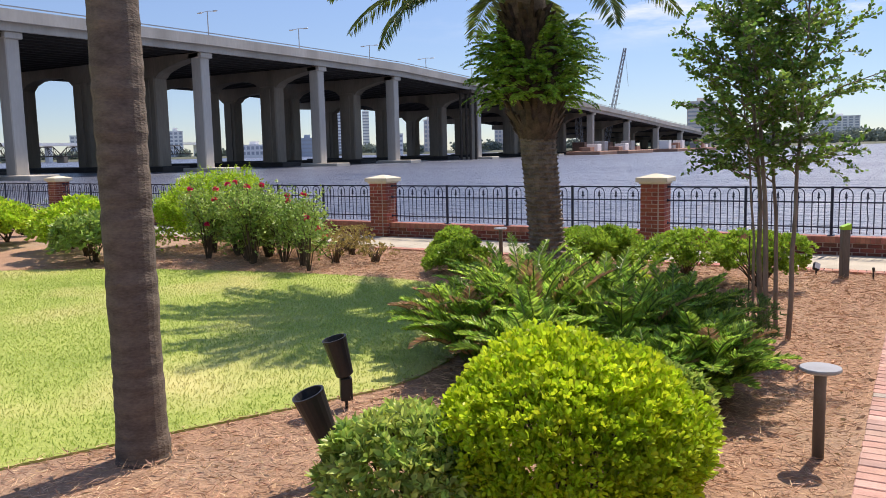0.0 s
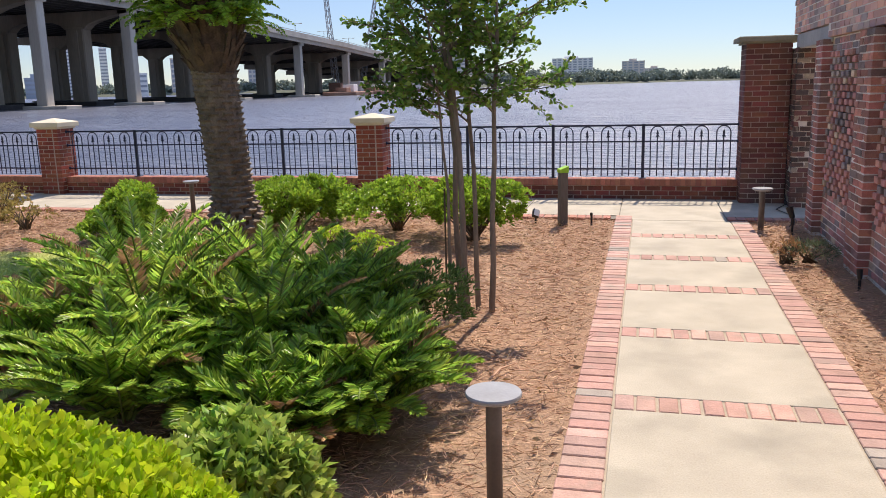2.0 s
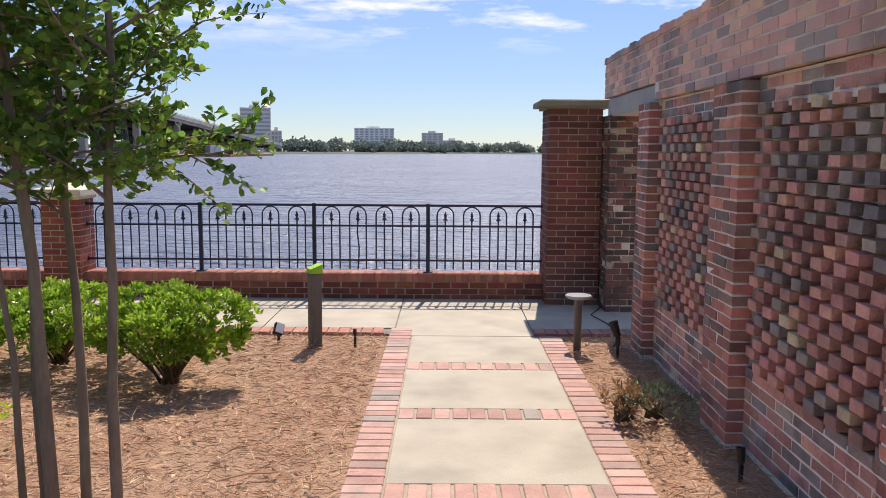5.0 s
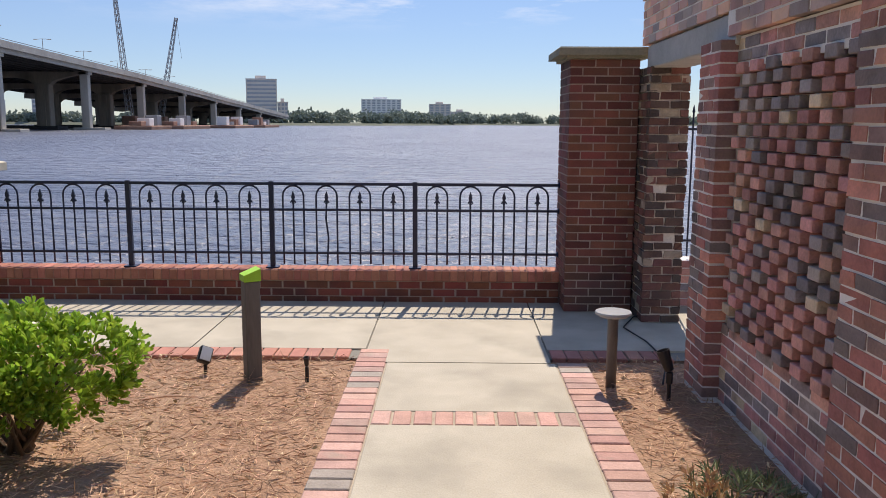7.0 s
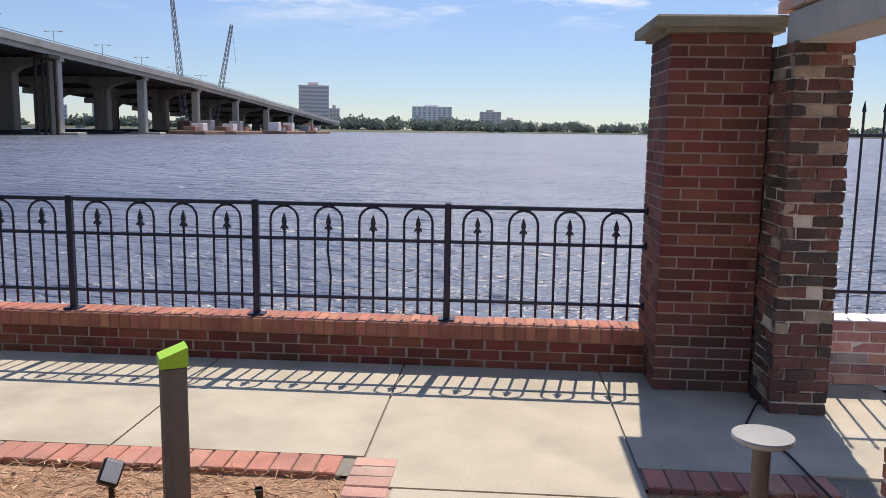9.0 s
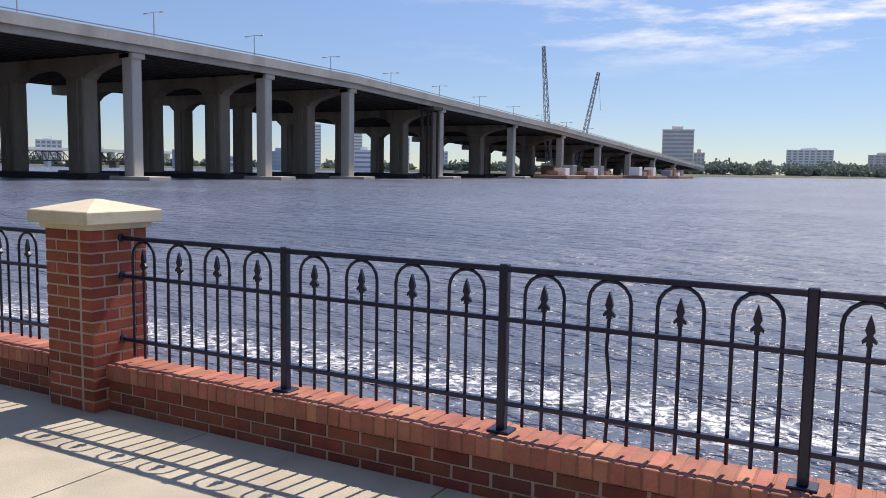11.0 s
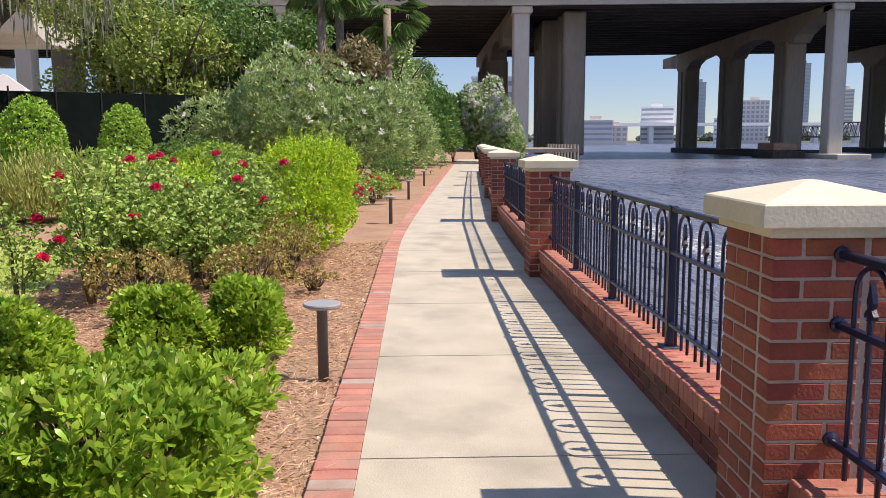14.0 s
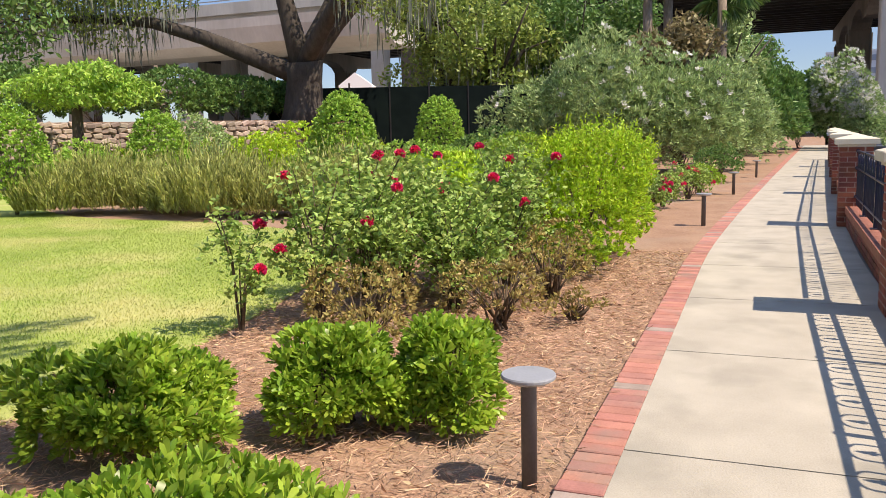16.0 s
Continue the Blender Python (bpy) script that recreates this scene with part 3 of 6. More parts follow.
def bush(name, label, at, rx, ry, h, leaf, n=700, k=8, L=0.06, W=0.022, tilt=0.95, seed=1, flat=0.35, amp=0.3, stem_n=14, group="", cat="shrub", inner=0.55, shoots=0, blunt=False, bare=0.0):
    """A shrub of leaf whorls on a lumpy dome with inner shade leaves and stems."""
    rs = np.random.default_rng(seed)
    ob = thing(name, label, cat, group, at=at)
    D = unit(rs.normal(size=(n, 3)))
    D[:, 2] = np.abs(D[:, 2]) * 1.15 - flat * rs.uniform(0, 1, n) * 1.0
    D = unit(D)
    R = lumps(D, seed, 14, amp) * np.where(rs.uniform(size=n) < 0.3, rs.uniform(inner, 0.9, n), rs.uniform(0.9, 1.06, n))
    P = D * R[:, None] * np.array([rx, ry, h * 0.56]) + np.array([0, 0, h * 0.45])
    P[:, 2] = np.maximum(P[:, 2], 0.03)
    if bare:
        # gaps near the ground and between the leaf pads
        pad = lumps(D, seed + 50, 26, 1.0)
        keep = (P[:, 2] > h * bare * rs.uniform(.3, 1.0, n)) & ((pad > np.quantile(pad, .22)) | (bare < .2))
        P, D, n = P[keep], D[keep], int(keep.sum())
    A = unit(D * 0.8 + np.array([0, 0, 0.55]) + rs.normal(size=(n, 3)) * 0.25)
    LP, LD = whorl_leaves(P, A, k, tilt, rs)
    m = len(LP)
    part("foliage", leaf_mesh("foliage", LP, LD, L * rs.uniform(0.7, 1.2, m), W * rs.uniform(0.8, 1.2, m), leaf, blunt=blunt), leaf, ob)
    s = Shape()
    stems(s, rx * 0.9, ry * 0.9, h, stem_n, 0.012, seed)
    part("stem_cluster", s, STEM, ob, smooth=True, kind="stuff")
    if shoots:
        D = unit(rs.normal(size=(shoots, 3)))
        D[:, 2] = np.abs(D[:, 2]) * 1.1
        D = unit(D)
        B = D * lumps(D, seed, 14, amp)[:, None] * .95 * np.array([rx, ry, h * 0.56]) + np.array([0, 0, h * 0.45])
        up = unit(D * .45 + np.array([0, 0, 1.0]) + rs.normal(size=(shoots, 3)) * .2)
        ln = rs.uniform(.06, .36, shoots) * rs.uniform(.5, 1, shoots)
        Q, E = [], []
        for j in range(12):
            Q.append(B + up * (ln * (j + .5) / 12)[:, None])
            E.append(up * .7 + rs.normal(size=(shoots, 3)) * .55)
        part("shoot_foliage", leaf_mesh("shoot_foliage", np.concatenate(Q), np.concatenate(E), L * .9, W * .9, leaf), leaf, ob)
    return ob


# ---- ground, river, banks ----
def off(x):
    """The promenade swings gently towards the river further west."""
    u = max(0.0, -12.0 - x)
    return 0.067 * u * u / (u + 3.0)


xs = [3.4] + [2.0 - 2.0 * i for i in range(58)]
shore = [(x, 0.36 + off(x)) for x in xs]
ground_poly = Shape()
gx = [2500, 400, 60, 20, 8, 3.4] + xs[1:] + [-160, -400, -2500]
gv, gf = [], []
for x in gx:
    top = 0.34 + off(max(x, -114))
    for y in (top, -1.62 + off(max(x, -114)), -6, -14, -30, -80, -400, -2500):
        gv.append((x, y, -0.03))
ny = 8
for i in range(len(gx) - 1):
    for j in range(ny - 1):
        a = i * ny + j
        gf.append((a, a + ny, a + ny + 1, a + 1))
ground_poly.add(gv, gf)
ground = tagged(part("ground", ground_poly, MULCH), "brown pine straw mulch ground around the garden beds", "ground", kind="structure")
# Invented grey ground, added so the mulch bounces no red light onto the ramp.
yard = tagged(part("yard", Shape().box(-400, -44, -420, -9, -.1, -.022), BOUNCE_GROUND), "grey ground added under the bridge against red bounce light", "yard", kind="structure")
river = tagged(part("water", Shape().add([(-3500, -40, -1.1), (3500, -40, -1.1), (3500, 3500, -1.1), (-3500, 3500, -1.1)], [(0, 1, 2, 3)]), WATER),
               "wide choppy blue-brown river with foam near the sea wall", "river", kind="structure")
sea = Shape()
for i in range(len(shore) - 1):
    (xa, ya), (xb, yb) = shore[i], shore[i + 1]
    sea.add([(xa, ya, -0.03), (xb, yb, -0.03), (xb, yb, -2.5), (xa, ya, -2.5), (xa, ya - .5, -0.03), (xb, yb - .5, -0.03), (xb, yb - .5, -2.5), (xa, ya - .5, -2.5)],
            [(0, 1, 2, 3), (4, 5, 1, 0), (4, 7, 6, 5)])
tagged(part("sea_wall", sea, CONCRETE_DARK), "weathered concrete sea wall below the brick parapet", "sea wall", kind="structure")
bank_line = [(-2500, 15), (-760, 15), (-720, 160), (-600, 380), (-420, 500), (-180, 520), (-60, 640), (30, 860), (300, 930), (2500, 980)]
bank = Shape()
bv = [(x, y, -1.3) for x, y in bank_line] + [(x - 4, y + 4, 0.6) for x, y in bank_line] + [(x - 300, y + 2500, 1.0) for x, y in bank_line]
nb = len(bank_line)
bank.add(bv, [(i, i + 1, nb + i + 1, nb + i) for i in range(nb - 1)] + [(nb + i, nb + i + 1, 2 * nb + i + 1, 2 * nb + i) for i in range(nb - 1)])
tagged(part("far_bank", bank, BANK), "low green far river bank", "river bank", kind="structure")

# ---- promenade and garden path ----
Y_IN, Y_OUT = -1.42, -1.62
joints = [2.2, 0.535, -0.72, -1.95] + [-3.45 - 1.72 * i for i in range(36)]
slab_ob = thing("promenade", "pale concrete promenade slabs along the brick parapet", "pavement", kind="structure")
for i in range(len(joints) - 1):
    xa, xb = joints[i] - 0.006, joints[i + 1] + 0.006
    y_in = -1.735 if i == 1 else Y_IN
    s = Shape()
    xm = [xa + (xb - xa) * t for t in (0, .5, 1)]
    for u, w in zip(xm[:-1], xm[1:]):
        s.add([(u, 0.10 + off(u), 0.0), (w, 0.10 + off(w), 0.0), (w, y_in + off(w), 0.0), (u, y_in + off(u), 0.0),
               (u, 0.10 + off(u), -.06), (w, 0.10 + off(w), -.06), (w, y_in + off(w), -.06), (u, y_in + off(u), -.06)],
              [(0, 3, 2, 1), (0, 1, 5, 4), (2, 3, 7, 6), (1, 2, 6, 5), (3, 0, 4, 7)])
    part("slab", s, CONCRETE, slab_ob)
bed = Shape()
for i in range(len(joints) - 1):
    xa, xb = joints[i], joints[i + 1]
    bed.add([(xa, 0.34 + off(xa), -.012), (xb, 0.34 + off(xb), -.012), (xb, Y_OUT + off(xb), -.012), (xa, Y_OUT + off(xa), -.012)], [(0, 3, 2, 1)])
part("joint_bed", bed, CONCRETE_DARK, slab_ob)

PX0, PX1 = -0.555, 0.56      # concrete of the garden path
BX0, BX1 = -0.77, 0.775      # outer edge of its brick borders
path_ob = thing("garden_path", "concrete garden path with pink brick bands and borders", "path", kind="structure")
part("joint_bed", Shape().box(BX0 + .012, BX1 - .012, -17, -1.75, -0.06, -0.006), SAND, path_ob)
bands = [-2.66, -3.79, -4.97, -6.20, -7.45, -8.73] + [-10.02 - 1.31 * i for i in range(5)]
y_top = -1.747
for y in bands:
    part("slab", Shape().box(PX0 + .004, PX1 - .004, y + .006, y_top, -0.05, 0.0, 0.004), CONCRETE, path_ob)
    y_top = y - 0.2
BRICK_ME = Shape().cbox(-.0985, .0985, -.048, .048, -.05, .0, .005).mesh("brick")
BRICK_ME.materials.append(PAVER)
BRICK_RED_ME = BRICK_ME.copy()
BRICK_RED_ME.materials.clear()
BRICK_RED_ME.materials.append(PAVER_RED)


def lay(me, parent, x, y, z, rz=0.0, jit=0.002):
    ob = new("brick", me)
    ob.parent = parent
    ob.matrix_basis = pose(x + random.uniform(-jit, jit), y + random.uniform(-jit, jit), z + random.uniform(-.0025, .0025),
                           random.uniform(-.4, .4), random.uniform(-.4, .4), rz + random.uniform(-.5, .5))
    return ob


rest_s = Shape()
for side in (0, 1):
    cx = (BX0 + PX0) / 2 + .003 if side == 0 else (BX1 + PX1) / 2 - .003
    y, i = (Y_OUT + 0.13 if side == 0 else -1.79), 0
    while y > -15.5:
        if y > -12.2:
            lay(BRICK_ME, path_ob, cx, y, 0.004)
        else:
            rest_s.cbox(cx - .0985, cx + .0985, y - .048, y + .048, -.05, .003, .005)
        y -= 0.1045
for y in bands[:9]:
    n = 10
    for i in range(n):
        lay(BRICK_ME, path_ob, PX0 + (PX1 - PX0) * (i + .5) / n, y - .1, 0.003, 90, .003)
rest_ob = part("brick_rest", rest_s, PAVER, path_ob, kind="stuff")

border_ob = thing("promenade_border", "red brick edging between promenade and pine straw bed", "brick edging", kind="structure")
x, i = -0.87, 0
far_s = Shape()
while x > -60:
    if x > -31:
        lay(BRICK_RED_ME, border_ob, x, (Y_IN + Y_OUT) / 2 + off(x), 0.0, 90)
    else:
        far_s.cbox(x - .048, x + .048, Y_OUT + off(x) + .002, Y_IN + off(x) - .002, -.05, .002, .004)
    x -= 0.1035
for x in np.arange(0.60, 1.4, 0.1035):
    lay(BRICK_RED_ME, border_ob, float(x), (Y_IN + Y_OUT) / 2, 0.0, 90)
part("brick_rest", far_s, PAVER_RED, border_ob, kind="stuff")

# ---- lawn ----
LAWN = [(-3.7, -8.3), (-4.5, -5.7), (-5.9, -4.45), (-7.5, -4.4), (-9.5, -4.75), (-11.5, -5.3), (-13.3, -6.3), (-14.4, -8), (-14.9, -10), (-15.1, -13.5),
        (-18.5, -17.5), (-22, -22), (-22, -34), (-7, -34), (-6.6, -18), (-5.5, -12.2), (-4.75, -10.5), (-4.25, -9.5)]


def smooth_ring(pts, k=2):
    for _ in range(k):
        out = []
        for i in range(len(pts)):
            (ax, ay), (bx, by) = pts[i], pts[(i + 1) % len(pts)]
            out += [(ax * .75 + bx * .25, ay * .75 + by * .25), (ax * .25 + bx * .75, ay * .25 + by * .75)]
        pts = out
    return pts


ring = smooth_ring(LAWN)
lawn_s = Shape().add([(x, y, -0.014) for x, y in ring] + [(x, y, -.05) for x, y in ring],
                     [tuple(range(len(ring)))] + [(i, (i + 1) % len(ring), len(ring) + (i + 1) % len(ring), len(ring) + i) for i in range(len(ring))])
lawn = tagged(part("lawn", lawn_s, SOIL), "mown bright green lawn with curved edges", "lawn", kind="structure")


def inside(x, y, poly):
    c = np.zeros(len(x), bool)
    for i in range(len(poly)):
        (ax, ay), (bx, by) = poly[i], poly[i - 1]
        hit = ((ay > y) != (by > y)) & (x < (bx - ax) * (y - ay) / ((by - ay) or 1e-9) + ax)
        c ^= hit
    return c


def scatter(n, x0, x1, y0, y1, test):
    x, y = rng.uniform(x0, x1, n), rng.uniform(y0, y1, n)
    k = test(x, y)
    return x[k], y[k]


gx_, gy_ = scatter(230000, -16, -3.5, -14.5, -4.2, lambda x, y: inside(x, y, ring))
P = np.stack([gx_, gy_, np.full(len(gx_), -0.016)], 1)
D = rng.normal(size=P.shape) * 0.55
D[:, 2] = 1
grass = tagged(part("grass", leaf_mesh("grass", P, D, rng.uniform(.018, .034, len(P)), rng.uniform(.005, .009, len(P)), BLADE), BLADE),
               "short mown grass blades over the lawn", "grass", kind="stuff")

# pine straw
def beds(x, y):
    o = np.array([off(v) for v in x]) if len(x) < 1 else 0.067 * np.maximum(0, -12 - x) ** 2 / (np.maximum(0, -12 - x) + 3)
    ok = (y < Y_OUT + o) & ~inside(x, y, ring) & ~((x > BX0 - .01) & (x < BX1 + .01))
    return ok & (x < 1.43)


nx_, ny_ = scatter(260000, -13.0, 1.43, -13.5, -1.4, beds)
P = np.stack([nx_, ny_, rng.uniform(-.028, .004, len(nx_))], 1)
D = rng.normal(size=P.shape)
D[:, 2] = rng.uniform(-.05, .28, len(P))
straw = tagged(part("pine_straw", leaf_mesh("pine_straw", P, D, rng.uniform(.04, .12, len(P)), rng.uniform(.003, .006, len(P)), NEEDLE, fold=.1), NEEDLE),
               "loose reddish brown pine needles over the beds", "pine straw", kind="stuff")
# bits of bark, dropped leaves and sticks
bx_, by_ = scatter(5600, -13, 1.4, -12, -1.5, beds)
P = np.stack([bx_, by_, np.full(len(bx_), -.005)], 1)
D = rng.normal(size=P.shape)
D[:, 2] = rng.uniform(0, .35, len(P))
tagged(part("leaf_litter", leaf_mesh("leaf_litter", P, D, rng.uniform(.02, .06, len(P)), rng.uniform(.01, .028, len(P)), L_LITTER), L_LITTER),
       "dry tan fallen leaves on the pine straw", "leaf litter", kind="stuff")

# ---- parapet: low wall, piers and railings ----
COURSE = 0.0677


def brick_mesh(name, l, d, h, material):
    me = Shape().cbox(-l / 2, l / 2, -d / 2, d / 2, -h / 2, h / 2, .004).mesh(name)
    me.materials.append(material)
    return me


STRETCH = brick_mesh("brick", .191, .09, .0575, BRICK_PIER)
HEAD = brick_mesh("brick", .09, .09, .0575, BRICK_PIER)
ROWLOCK = brick_mesh("brick", .0625, .255, .092, BRICK_TOP)


def put(me, parent, x, y, z, rz=0.0, name="brick"):
    ob = new(name, me)
    ob.parent = parent
    ob.matrix_basis = pose(x, y, z, 0, 0, rz)
    return ob


def pier(at, rz, parts):
    """A square brick pier of sixteen courses with a shallow pyramid cap."""
    ob = thing("brick_pier", "red brick fence pier with a cream cast stone cap", "pier", "piers along the parapet", at=at, rz=rz)
    W = 0.405
    part("mortar_core", Shape().box(-W / 2 + .004, W / 2 - .004, -W / 2 + .004, W / 2 - .004, -.05, 16 * COURSE), MORTAR, ob)
    s = Shape()
    for c in range(16):
        z = COURSE * (c + .5)
        for k in range(4):
            a = math.radians(90 * k)
            # each face runs from one corner; alternate courses swap the long and short brick
            flip = (c + k) % 2
            seq = [(.191, .0), (.09, .2035)] if flip else [(.09, .0), (.191, .1025)]
            for l, u in seq:
                cx = -W / 2 + u + l / 2 + (0.0 if not flip else 0.0)
                px, py = cx, -W / 2 + .045
                X, Y = px * math.cos(a) - py * math.sin(a), px * math.sin(a) + py * math.cos(a)
                if parts:
                    put(STRETCH if l > .1 else HEAD, ob, X, Y, z, 90 * k)
                else:
                    lx, ly = (l, .09) if k % 2 == 0 else (.09, l)
                    s.box(X - lx / 2, X + lx / 2, Y - ly / 2, Y + ly / 2, z - .0287, z + .0287)
    if not parts:
        part("brickwork", s, BRICK_LOW, ob, kind="stuff")
    b, t = W / 2 + .022, W / 2 + .066
    z0 = 16 * COURSE
    cap = Shape()
    rings = [(b, z0), (b, z0 + .03), (t - .004, z0 + .034), (t, z0 + .038), (t, z0 + .104), (t - .006, z0 + .11), (.02, z0 + .172)]
    for r, z in rings:
        cap.v += [(-r, -r, z), (r, -r, z), (r, r, z), (-r, r, z)]
    for i in range(len(rings) - 1):
        cap.f += [(4 * i + k, 4 * i + (k + 1) % 4, 4 * i + 4 + (k + 1) % 4, 4 * i + 4 + k) for k in range(4)]
    cap.f += [(3, 2, 1, 0), tuple(4 * (len(rings) - 1) + k for k in range(4))]
    part("cap", cap, CAST, ob, "cream cast stone cap with dark streaks")
    return ob


PIER_X = [-4.455, -10.1, -15.85, -21.6, -27.35, -33.1, -38.85]
PY = 0.175
for i, x in enumerate(PIER_X):
    pier((x, PY + off(x), 0), math.degrees(math.atan2(off(x - 1) - off(x + 1), -2)) + 180 if i > 1 else 0, i < 2)


def panel(length):
    """One railing panel between two piers: rails, four groups of arches, spear bars and three posts."""
    ob = thing("railing", "black wrought iron railing with arches and spear tips", "railing", "railings along the parapet")
    for z, h in ((1.028, .018), (.80, .014), (.415, .014)):
        rail = part("rail", Shape().cbox(0, length, -.016, .016, z - h / 2 - .004, z + h / 2 + .004, .004), IRON, ob)
        for e in (0, length):
            s = Shape().lathe([(.001, 0), (.026, 0.001), (.026, .012), (.014, .02), (.013, .03)], 12)
            v = [((p[2] if e == 0 else length - p[2]), p[0], z + p[1]) for p in s.v]
            s.v = v
            part("rosette", s, IRON, rail)
    sec = length / 4
    for k in (1, 2, 3):
        post = part("post", Shape().cbox(sec * k - .021, sec * k + .021, -.021, .021, .285, 1.05, .005), IRON, ob)
        part("base_plate", Shape().cbox(sec * k - .055, sec * k + .055, -.05, .05, .281, .293, .004), IRON, post)
    pitch = (sec - .09) / 4
    r = .092
    for k in range(4):
        for j in range(4):
            cx = sec * k + .045 + pitch * (j + .5)
            pts = [(cx - r, 0, .315), (cx - r, 0, .60), (cx - r, 0, 1.012 - r)]
            pts += [(cx - r * math.cos(t), 0, 1.012 - r + r * math.sin(t)) for t in [math.pi * q / 8 for q in range(1, 8)]]
            pts += [(cx + r, 0, 1.012 - r), (cx + r, 0, .60), (cx + r, 0, .315)]
            part("arch", Shape().tube(pts, .0085, 6), IRON, ob, smooth=True)
            bow = .012 if (k, j) == (2, 1) else 0
            bar = part("spear_bar", Shape().tube([(cx, 0, .315), (cx + bow, 0, .55), (cx - bow * .6, 0, .72), (cx, 0, .868)], .0085, 6), IRON, ob)
            half = [(.0, .118), (.011, .085), (.017, .058), (.010, .040), (.026, .020), (.024, .008), (.010, .016), (.012, .0)]
            part("spear_tip", Shape().prism([(cx + a, .85 + b) for a, b in half] + [(cx - a, .85 + b) for a, b in reversed(half[1:])], -.008, .008, "y"), IRON, bar)
    return ob


def between(x0, x1, src=None):
    y0, y1 = .19 + off(x0), .19 + off(x1)
    m = pose(x0, y0, 0, 0, 0, math.degrees(math.atan2(y1 - y0, x1 - x0)))
    return m, math.hypot(x1 - x0, y1 - y0)


BIG_X0, BIG_X1 = 0.81, 1.37
spans = [(PIER_X[0] + .2, BIG_X0)] + [(PIER_X[i + 1] + .2, PIER_X[i] - .2) for i in range(len(PIER_X) - 1)]
m0, len0 = between(*spans[0])
r0 = panel(len0)
r0.matrix_basis = m0
m1, len1 = between(*spans[1])
r1 = panel(len1)
r1.matrix_basis = m1
for s_ in spans[2:]:
    copy_thing(r1, between(*s_)[0])

low_ob = thing("parapet_wall", "low red brick parapet wall with an orange rowlock top", "low wall", kind="structure")
core, face, cap_bed = Shape(), Shape(), Shape()
for si, (xa, xb) in enumerate(spans):
    y0, y1 = .19 + off(xa), .19 + off(xb)
    m = pose(xa, y0, 0, 0, 0, math.degrees(math.atan2(y1 - y0, xb - xa)))
    ln = math.hypot(xb - xa, y1 - y0)
    b = Shape().box(0, ln, -.102, .102, -.05, .187)
    core.add([m @ Vector(v) for v in b.v], b.f)
    f = Shape()
    for c in range(3):
        u = -.1 if c % 2 else 0.0
        while u < ln:
            a, e = max(u, 0), min(u + .193, ln)
            if e - a > .03:
                f.box(a + .004, e - .004, -.108, .108, COURSE * c + .005 - .02, COURSE * (c + 1) - .005 - .02)
            u += .203
    face.add([m @ Vector(v) for v in f.v], f.f)
    n = int(ln / .0677)
    for k in range(n):
        if si < 2:
            ob = new("brick", ROWLOCK)
            ob.parent = low_ob
            ob.matrix_basis = m @ pose((k + .5) * ln / n, random.uniform(-.003, .003), .236 + random.uniform(-.003, .002), 0, 0, random.uniform(-1, 1))
    if si >= 2:
        f = Shape()
        for k in range(n):
            c = (k + .5) * ln / n
            f.box(c - .029, c + .029, -.127, .127, .19, .282)
        me = f.mesh("top_course")
        me.materials.append(BRICK_TOP)
        fix_normals(me)
        t_ob = part("top_course", me, BRICK_TOP, low_ob, kind="stuff")
        t_ob.matrix_basis = m
    top = Shape().box(0, ln, -.122, .122, .187, .277)
    cap_bed.add([m @ Vector(v) for v in top.v], top.f)
part("mortar_core", core, MORTAR, low_ob)
part("mortar_bed", cap_bed, MORTAR_RED, low_ob)
part("brickwork", face, BRICK_LOW, low_ob, kind="stuff")

# ---- big pier, old pier, gate and brick wall ----
def brick_block(ob, x0, x1, y0, y1, z0, z1, bl=.203, ch=COURSE, faces="swe", piece=None, rest=BRICK_LOW, jag=0.0, proud=.004, miss=0.0, seed=3, name="brickwork", core=None, rough=.0015, inset=.005):
    """A block of coursed bricks with recessed mortar; seen faces only: s, n, w, e."""
    rr = random.Random(seed)
    part("mortar_core", Shape().box(x0 + inset, x1 - inset, y0 + inset, y1 - inset, z0 - .05, z1 - .002), core or (MORTAR if rest is BRICK_LOW else MORTAR_OLD), ob)
    s = Shape()
    rows = int(round((z1 - z0) / ch))
    g = .0055
    for c in range(rows):
        za, zb = z0 + (z1 - z0) * c / rows + g, z0 + (z1 - z0) * (c + 1) / rows - g
        for fc in faces:
            lo, hi = (x0, x1) if fc in "sn" else (y0, y1)
            u = lo - (bl / 2 if c % 2 else 0)
            while u < hi - .01:
                a, e = max(u, lo) + g, min(u + bl, hi) - g
                if e - a > .025 and rr.random() >= miss:
                    p = rr.uniform(-jag, jag)
                    d = .06
                    if fc == "s":
                        s.rbox(a, e, y0 - p, y0 + d, za, zb, rough)
                    elif fc == "n":
                        s.rbox(a, e, y1 - d, y1 + p, za, zb, rough)
                    elif fc == "w":
                        s.rbox(x0 - p, x0 + d, a, e, za, zb, rough)
                    else:
                        s.rbox(x1 - d, x1 + p, a, e, za, zb, rough)
                u += bl
    part(name, s, rest, ob, kind="stuff")


big = thing("gate_pier", "tall dark red brick gate pier with a mossy stone cap", "pier")
brick_block(big, BIG_X0, BIG_X1, -.25, .35, 0, 2.075, faces="swen", rest=BRICK_GATE, core=MORTAR)
cap = Shape().box(BIG_X0 - .035, BIG_X1 + .05, -.29, .39, 2.075, 2.10).box(BIG_X0 - .10, BIG_X1 + .055, -.325, .425, 2.10, 2.165, .012)
part("cap", cap, mat("mossy_cap_stone", (0.20, 0.185, 0.13), (0.32, 0.30, 0.225), 4, 0.9, 0.4, 60), big, "weathered grey-green stone cap")

